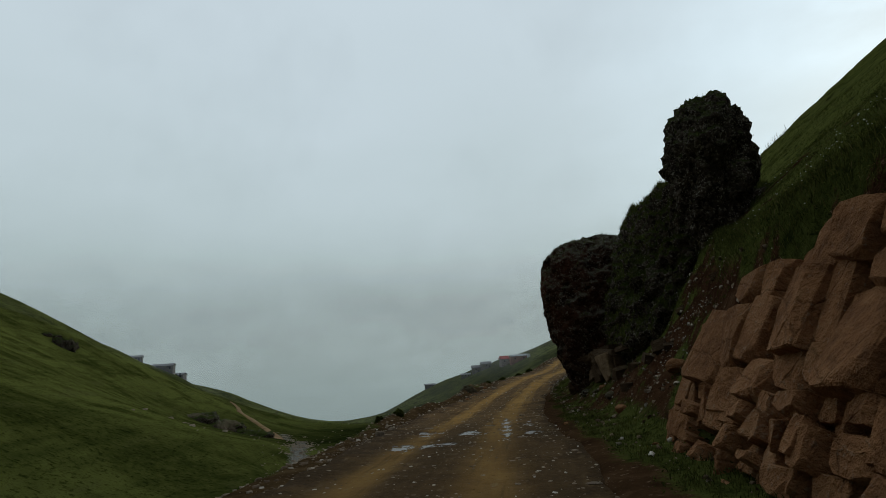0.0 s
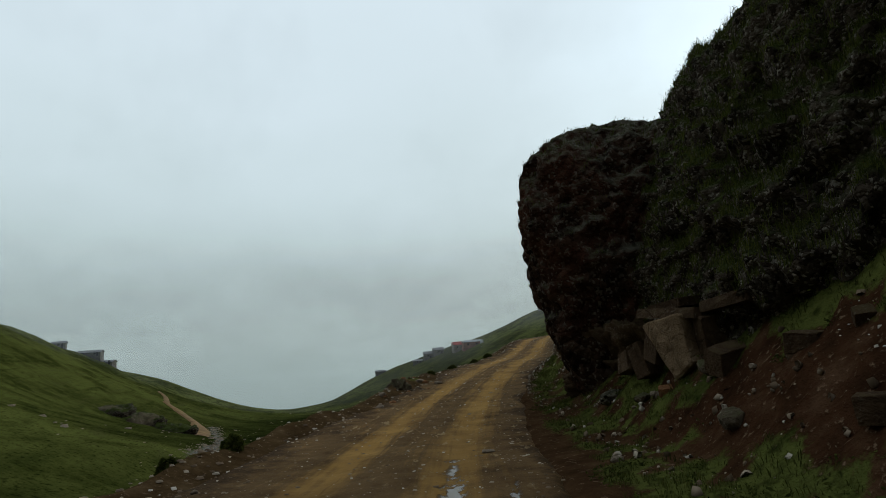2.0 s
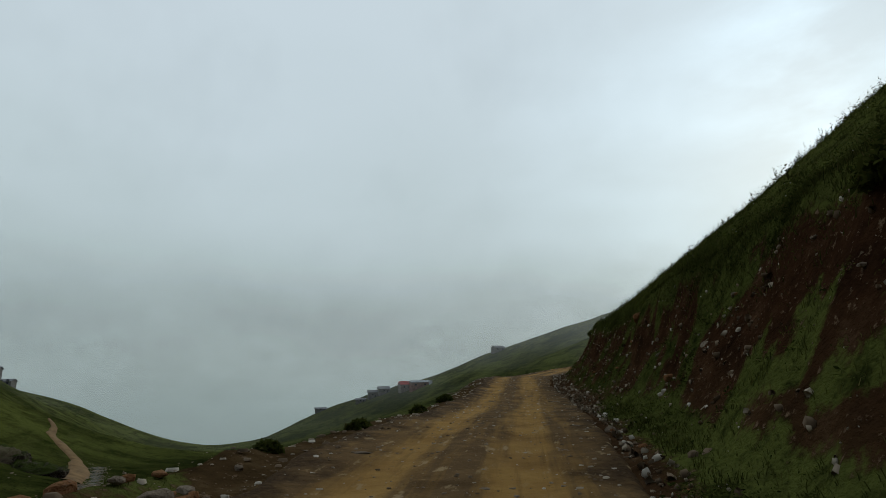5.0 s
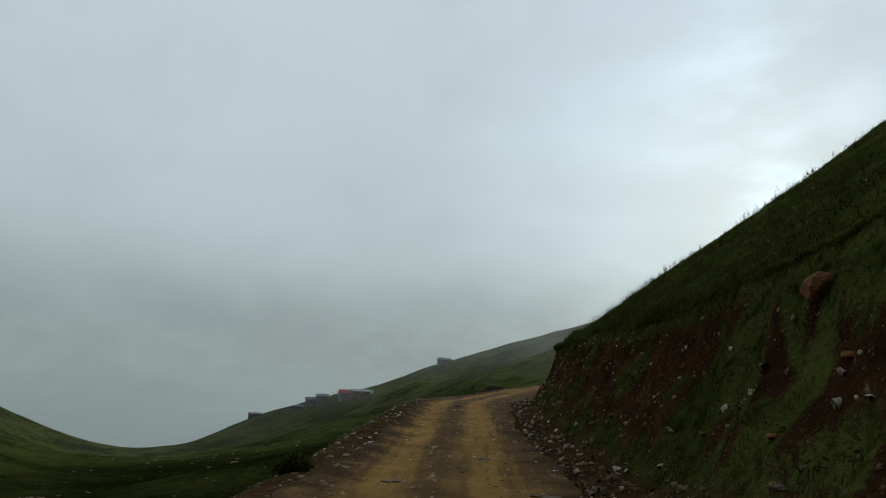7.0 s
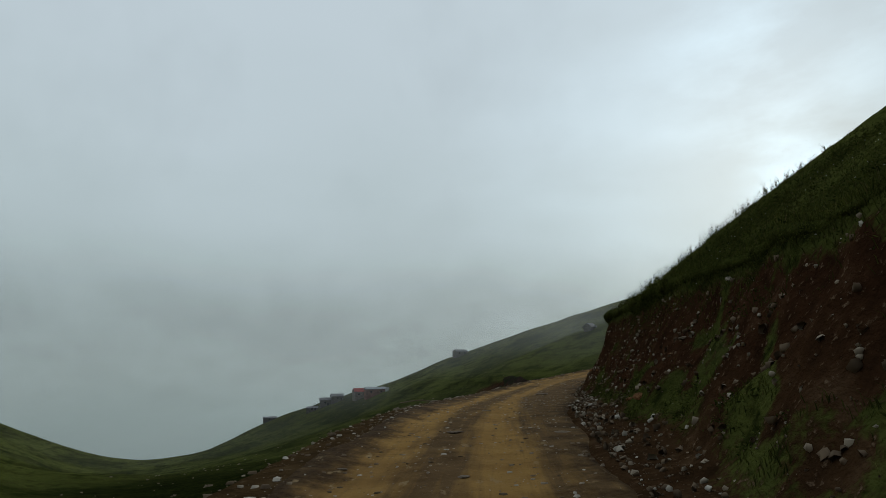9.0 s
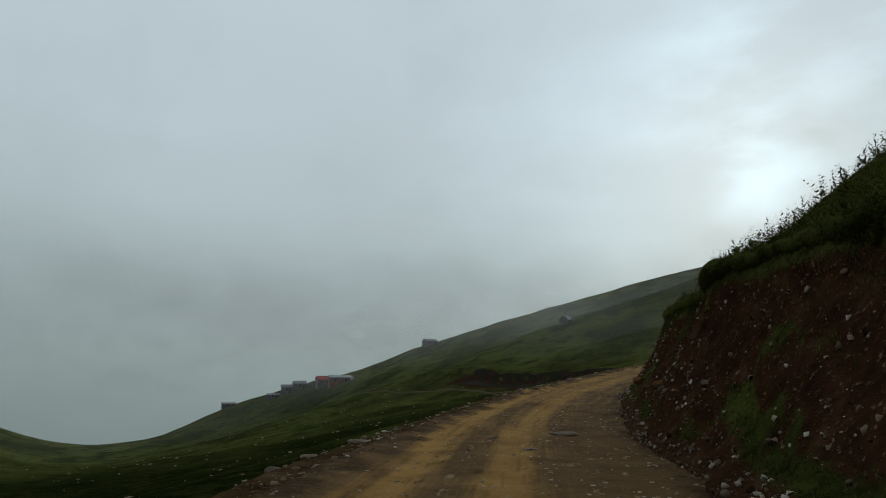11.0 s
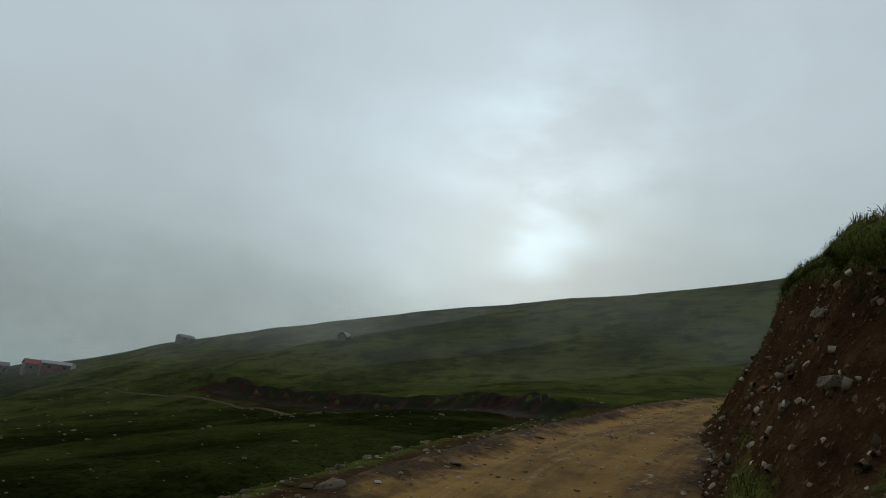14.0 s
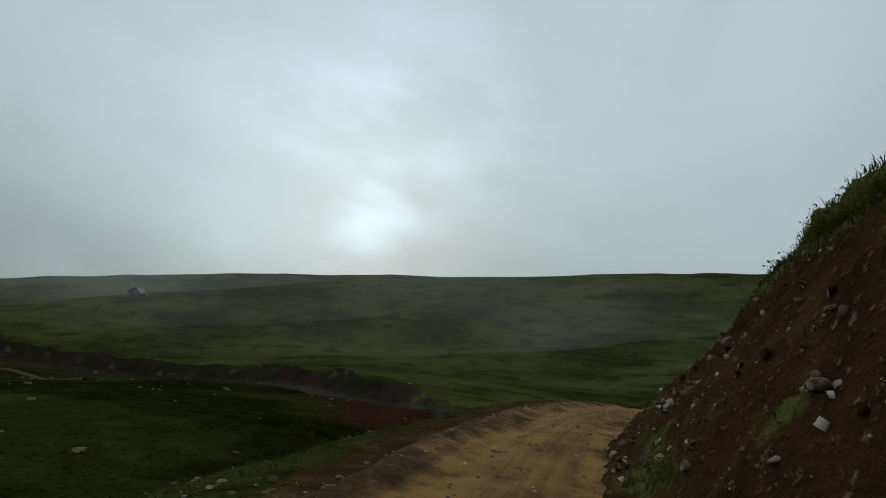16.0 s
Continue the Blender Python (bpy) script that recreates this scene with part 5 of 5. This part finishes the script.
def turf_roll(s0, s1):
    """The thick root mat that curls over the top of the cutting, ragged and undercut."""
    S = np.arange(s0, s1, 0.12)
    ang = np.radians(np.linspace(-75, 215, 15))
    top = np.interp(S, CUTTING[:, 0], CUTTING[:, 2])
    big = fbm(np.column_stack([S * 0.35, S * 0]), 4, 141)
    rad = 0.20 * (1 + 0.75 * big) * (0.35 + 0.65 * smooth(62, 78, S)) * smooth(s0, s0 + 3, S) * smooth(s1, s1 - 3, S) + 0.02
    U0 = top + 0.5 * fbm(np.column_stack([S * 0.16, top * 0.05]), 3, 5) + 0.02
    X0, Y0 = on_road(S, U0)
    Z0 = terrain(np.column_stack([X0, Y0]))[0]
    SS, AA = np.meshgrid(S, ang, indexing="ij")
    rr = rad[:, None] * (1 + 0.35 * fbm(np.column_stack([SS.ravel() * 2.2, AA.ravel() * 0.9]), 3, 142).reshape(SS.shape))
    X, Y = on_road(SS.ravel(), (U0[:, None] - rr * np.cos(AA) * 1.25 + 0.05).ravel())
    Z = (Z0[:, None] + rr * np.sin(AA) * 0.85 - 0.05).ravel()
    me = numpy_mesh("turf_edge", np.column_stack([X, Y, Z]), grid_quads(len(ang), len(S)))
    shade_smooth(me)
    me.materials.append(M_GROUND)
    tagged(new("turf_edge", me), "thick grassy turf edge overhanging the cutting", "turf", kind="stuff")
    r = np.random.RandomState(143)
    n = 90000
    i, j = r.randint(0, len(S), n), r.randint(0, 13, n)
    k = i * len(ang) + j
    q = np.column_stack([X[k], Y[k], Z[k]]) + r.normal(0, 0.04, (n, 3))
    hang = np.where(j < 7, -0.35, 0.75)
    blades("turf_edge_grass", q[:, 0], q[:, 1], q[:, 2], (0.05 + 0.10 * r.rand(n)) * hang * r.uniform(0.4, 1.0, n), np.full(n, 0.006), r.uniform(0.3, 1.3, n), r, M_TURF, "long grass hanging over the turf edge")


turf_roll(42, 116)


def sprigs(name, X, Y, Z, tall, r, mat, label, pairs=7):
    """Upright leafy stems with leaves in pairs, thinning to a tip."""
    n = len(X)
    bend = r.normal(0, 0.18, (n, 2)) * tall[:, None]
    quads = []
    for k in range(pairs):
        t = (k + 1.0) / pairs
        c = np.column_stack([X + bend[:, 0] * t * t, Y + bend[:, 1] * t * t, Z + tall * t])
        low = np.column_stack([X + bend[:, 0] * (t - 1 / pairs) ** 2, Y + bend[:, 1] * (t - 1 / pairs) ** 2, Z + tall * (t - 1 / pairs)])
        w2 = np.column_stack([np.full(n, 0.004), np.full(n, 0.003), np.zeros(n)])
        quads.append(np.stack([low - w2, low + w2, c + w2, c - w2], 1))
        turn = r.uniform(0, 6.28, n)
        for sgn in (0, math.pi):
            a = turn + sgn
            ln = tall * r.uniform(0.16, 0.30, n) * (1.2 - 0.75 * t)
            d = np.column_stack([np.cos(a), np.sin(a), r.uniform(0.1, 0.9, n)]) * ln[:, None]
            b = np.column_stack([-np.sin(a), np.cos(a), np.zeros(n)]) * (ln * r.uniform(0.18, 0.32, n))[:, None]
            quads.append(np.stack([c, c + 0.5 * d + b, c + d, c + 0.5 * d - b], 1))
    co = np.concatenate(quads).reshape(-1, 3)
    me = numpy_mesh(name, co, np.arange(len(co)).reshape(-1, 4))
    me.materials.append(mat)
    return tagged(new(name, me), label, "herbs", kind="stuff")


S, U, X, Y, r = scatter(19000, 30, 108, lambda S, r: np.interp(S, CUTTING[:, 0], CUTTING[:, 2]) + 9.0 * r.rand(len(S)) ** 2.0, 95)
gzz = terrain(np.column_stack([X, Y]))[0]
clump = fbm(np.column_stack([X, Y]) / 1.4, 3, 96)
keep = clump + r.uniform(-0.3, 0.3, len(S)) > -0.05
sprigs("upright_herbs", X[keep], Y[keep], gzz[keep], (0.11 + 0.25 * r.rand(keep.sum()) ** 2.0) * (1 + 0.6 * smooth(72, 80, S[keep]) * smooth(97, 92, S[keep])), r, M_HERB, "upright leafy herbs standing along the top of the bank")


# ---- weeds on the bank ----
def leaf_bm(length, width, droop):
    bm = bmesh.new()
    rows = []
    for k in range(4):
        t = k / 3
        wd = width * math.sin(math.pi * (0.12 + 0.86 * t)) + 0.002
        z = length * 0.35 * t - droop * length * t * t
        rows.append((bm.verts.new((length * t, -wd / 2, z + 0.15 * wd)), bm.verts.new((length * t, 0, z)), bm.verts.new((length * t, wd / 2, z + 0.15 * wd))))
    for a, b in zip(rows, rows[1:]):
        bm.faces.new((a[0], a[1], b[1], b[0])), bm.faces.new((a[1], a[2], b[2], b[1]))
    return bm


def weed(tall, leaves, seed):
    r = random.Random(seed)
    base = tagged(new("weed"), "leafy green weed growing along the top of the bank", "weed", "weeds on the bank")
    bm = bmesh.new()
    rings = []
    for k in range(4):
        t = k / 3
        c = Vector((0.06 * tall * t * t, 0.03 * tall * t, tall * t))
        rad = 0.006 * (1 - 0.6 * t)
        rings.append([bm.verts.new(c + Vector((math.cos(a) * rad, math.sin(a) * rad, 0))) for a in (0, 1.57, 3.14, 4.71)])
    for a, b in zip(rings, rings[1:]):
        for k in range(4):
            bm.faces.new((a[k], a[(k + 1) % 4], b[(k + 1) % 4], b[k]))
    part("stem", bm, M_GRASS, base)
    for k in range(leaves):
        t = (k + 0.6) / leaves
        lf = part("leaf", leaf_bm(tall * r.uniform(0.22, 0.4) * (1.15 - 0.7 * t), tall * r.uniform(0.09, 0.15) * (1.1 - 0.5 * t), r.uniform(0.1, 0.7)), M_GRASS, base)
        lf.matrix_basis = pose(0.06 * tall * t * t, 0.03 * tall * t, tall * t, 0, r.uniform(-35, 5), k * 137 + r.uniform(-20, 20))
    return base


WEEDS = [weed(0.32, 9, 1), weed(0.45, 12, 2), weed(0.26, 8, 3)]
for k, ob in enumerate(WEEDS):
    x, y = on_road(46.0 + 9 * k, 4.6)
    ob.matrix_world = pose(x, y, ground_z(x, y) - 0.02)
rng = np.random.RandomState(91)
SW = np.concatenate([rng.uniform(40, 119, 110), rng.uniform(72, 98, 90)])
UW = np.interp(SW, CUTTING[:, 0], CUTTING[:, 2]) + 0.05 + 6.5 * rng.rand(len(SW)) ** 1.5
XW, YW = on_road(SW, UW)
ZW = terrain(np.column_stack([XW, YW]))[0]
for x, y, z in zip(XW, YW, ZW):
    k = rng.uniform(0.7, 1.25)
    ob = copy_thing(WEEDS[rng.randint(3)], pose(x, y, z - 0.02, rng.uniform(-10, 10), rng.uniform(-10, 10), rng.uniform(0, 360)) @ Matrix.Diagonal((k, k, k, 1)))


def flower_patch(n, s0, s1, u0, u1, seed):
    S, U, X, Y, r = scatter(n, s0, s1, lambda S, r: r.uniform(u0, u1, len(S)), seed)
    X += r.normal(0, 0.1, n)
    gz0 = terrain(np.column_stack([X, Y]))[0]
    return np.column_stack([X, Y, gz0 + r.uniform(0.08, 0.25, n)]), r


F = [flower_patch(260, 4, 20, 3.6, 9, 31), flower_patch(120, 31, 36, 3.0, 6.5, 32), flower_patch(260, 40, 118, 3.5, 9, 33), flower_patch(60, 13, 15.5, 3.2, 4.4, 34)]
q = np.concatenate([f[0] for f in F])
pebbles("wild_flowers", q[:, 0], q[:, 0], q[:, 0], q[:, 1], q[:, 2], np.full(len(q), 0.016), F[0][1], plain_material("white_petals", (0.7, 0.7, 0.62), 0.1, 5.0), "tiny white wild flowers dotted over the bank")["category"] = "flowers"


# ---- low bushes on the verge and rocks ----
def bush(x, y, wide, tall, seed, label, z=None):
    r = np.random.RandomState(seed)
    base = tagged(new("bush"), label, "bush")
    base.matrix_world = pose(x, y, (ground_z(x, y) if z is None else z) - 0.04, 0, 0, r.uniform(0, 360))
    for k in range(5):
        bm = bmesh.new()
        a, ln = r.uniform(0, 6.28), tall * r.uniform(0.5, 0.8)
        tip = Vector((math.cos(a) * wide * 0.3, math.sin(a) * wide * 0.3, ln))
        v = [bm.verts.new(q) for q in ((0.012, 0, 0), (-0.006, 0.01, 0), (-0.006, -0.01, 0))]
        t = bm.verts.new(tip)
        for i in range(3):
            bm.faces.new((v[i], v[(i + 1) % 3], t))
        part("twig", bm, M_STALK, base)
    n = 900
    d = r.normal(size=(n, 3))
    d /= np.linalg.norm(d, axis=1)[:, None]
    d[:, 2] = np.abs(d[:, 2])
    lump = 1 + 0.35 * fbm(d * 2.2 + seed, 2, seed)
    c = d * (r.uniform(0.45, 1.0, n) ** 0.5 * lump)[:, None] * [wide / 2, wide / 2, tall]
    a, s = r.normal(size=(n, 3)), 0.025 + 0.03 * r.rand(n)[:, None]
    b2 = np.cross(a, r.normal(size=(n, 3)))
    a = a / np.linalg.norm(a, axis=1)[:, None] * s * 1.6
    b2 = b2 / np.linalg.norm(b2, axis=1)[:, None] * s * 0.7
    co = np.stack([c - a, c - b2, c + a, c + b2], 1).reshape(-1, 3)
    me = numpy_mesh("crown", co, np.arange(4 * n).reshape(-1, 4))
    me.materials.append(M_HERB)
    ob = new("crown", me)
    ob.parent = base
    return base


for s, u, wd, tl, sd in [(23.4, -5.0, 0.4, 0.34, 1), (25.1, -4.6, 0.4, 0.28, 2), (40.0, -3.3, 0.35, 0.16, 3), (43.5, -3.0, 0.5, 0.2, 4), (48.4, -2.8, 0.5, 0.22, 5), (54.5, -2.9, 0.6, 0.3, 6),
                         (118.5, 3.0, 0.3, 0.25, 7),  (33.5, 4.6, 0.9, 0.7, 9), (36.0, 3.9, 0.7, 0.6, 10), (38.0, 3.8, 0.6, 0.45, 11)]:
    x, y = on_road(s, u)
    bush(x, y, wd, tl, sd, "small dark green bush on the bank" if u > 0 else "small dark green bush at the road's outer edge")


# ---- thin mist drifting over the far slopes ----
def mist_material(name, thick, seed, top, low, high, least):
    m, n = material(name)
    pos = n.add("ShaderNodeNewGeometry").outputs["Position"]
    z = n.add("ShaderNodeSeparateXYZ", {0: pos}).outputs["Z"]
    flat = n.add("ShaderNodeVectorMath", {0: pos, 1: (1.0, 1.0, 2.0)}, operation="MULTIPLY").outputs[0]
    wisps = n.noise(n.add("ShaderNodeVectorMath", {0: flat, 1: (seed * 130.0, 0, 0)}, operation="ADD").outputs[0], 0.011, 4, 0.55)
    dens = n.math("MULTIPLY", n.range(wisps, 0.38, 0.64, 0.12, 1.0), n.range(z, low, high, least, 1.0))
    dens = n.math("MULTIPLY", dens, n.add("ShaderNodeMapRange", {0: z, 1: top, 2: top * -0.05, 3: 0.0, 4: 1.0}, interpolation_type="SMOOTHERSTEP").outputs[0])
    d = n.add("ShaderNodeBsdfDiffuse", {"Color": (0.95, 0.965, 0.97, 1)})
    t = n.add("ShaderNodeBsdfTranslucent", {"Color": (0.95, 0.965, 0.97, 1)})
    body = n.add("ShaderNodeMixShader", {0: 0.5, 1: d.outputs[0], 2: t.outputs[0]})
    clear = n.add("ShaderNodeBsdfTransparent")
    x = n.add("ShaderNodeMixShader", {0: n.math("MULTIPLY", dens, thick), 1: clear.outputs[0], 2: body.outputs[0]})
    n.add("ShaderNodeOutputMaterial", {0: x.outputs[0]})
    return m


for k, (radius, thick) in enumerate([(150, 0.12), (190, 0.26), (235, 0.28), (285, 0.26), (340, 0.24), (395, 0.24), (455, 0.20)]):
    az = np.radians(np.linspace(-75, 120, 140))
    top = 12 + radius * (0.30, 0.36, 0.33, 0.31, 0.27, 0.19, 0.21)[k]
    zz = np.linspace(-70, top + 3, 12)
    A, ZZ = np.meshgrid(az, zz)
    rad = radius * (1 + 0.05 * np.sin(A * 5 + k))
    co = np.column_stack([(25 + rad * np.sin(A)).ravel(), (70 + rad * np.cos(A)).ravel(), ZZ.ravel()])
    me = numpy_mesh("mist", co, grid_quads(len(az), len(zz)))
    shade_smooth(me)
    me.materials.append(mist_material("thin_mist", thick, k, top, *((8.0, 34.0, 0.03) if radius < 250 else (-5.0, 25.0, 0.14))))
    tagged(new("mist", me), "thin grey mist drifting over the slopes", "mist", kind="stuff")
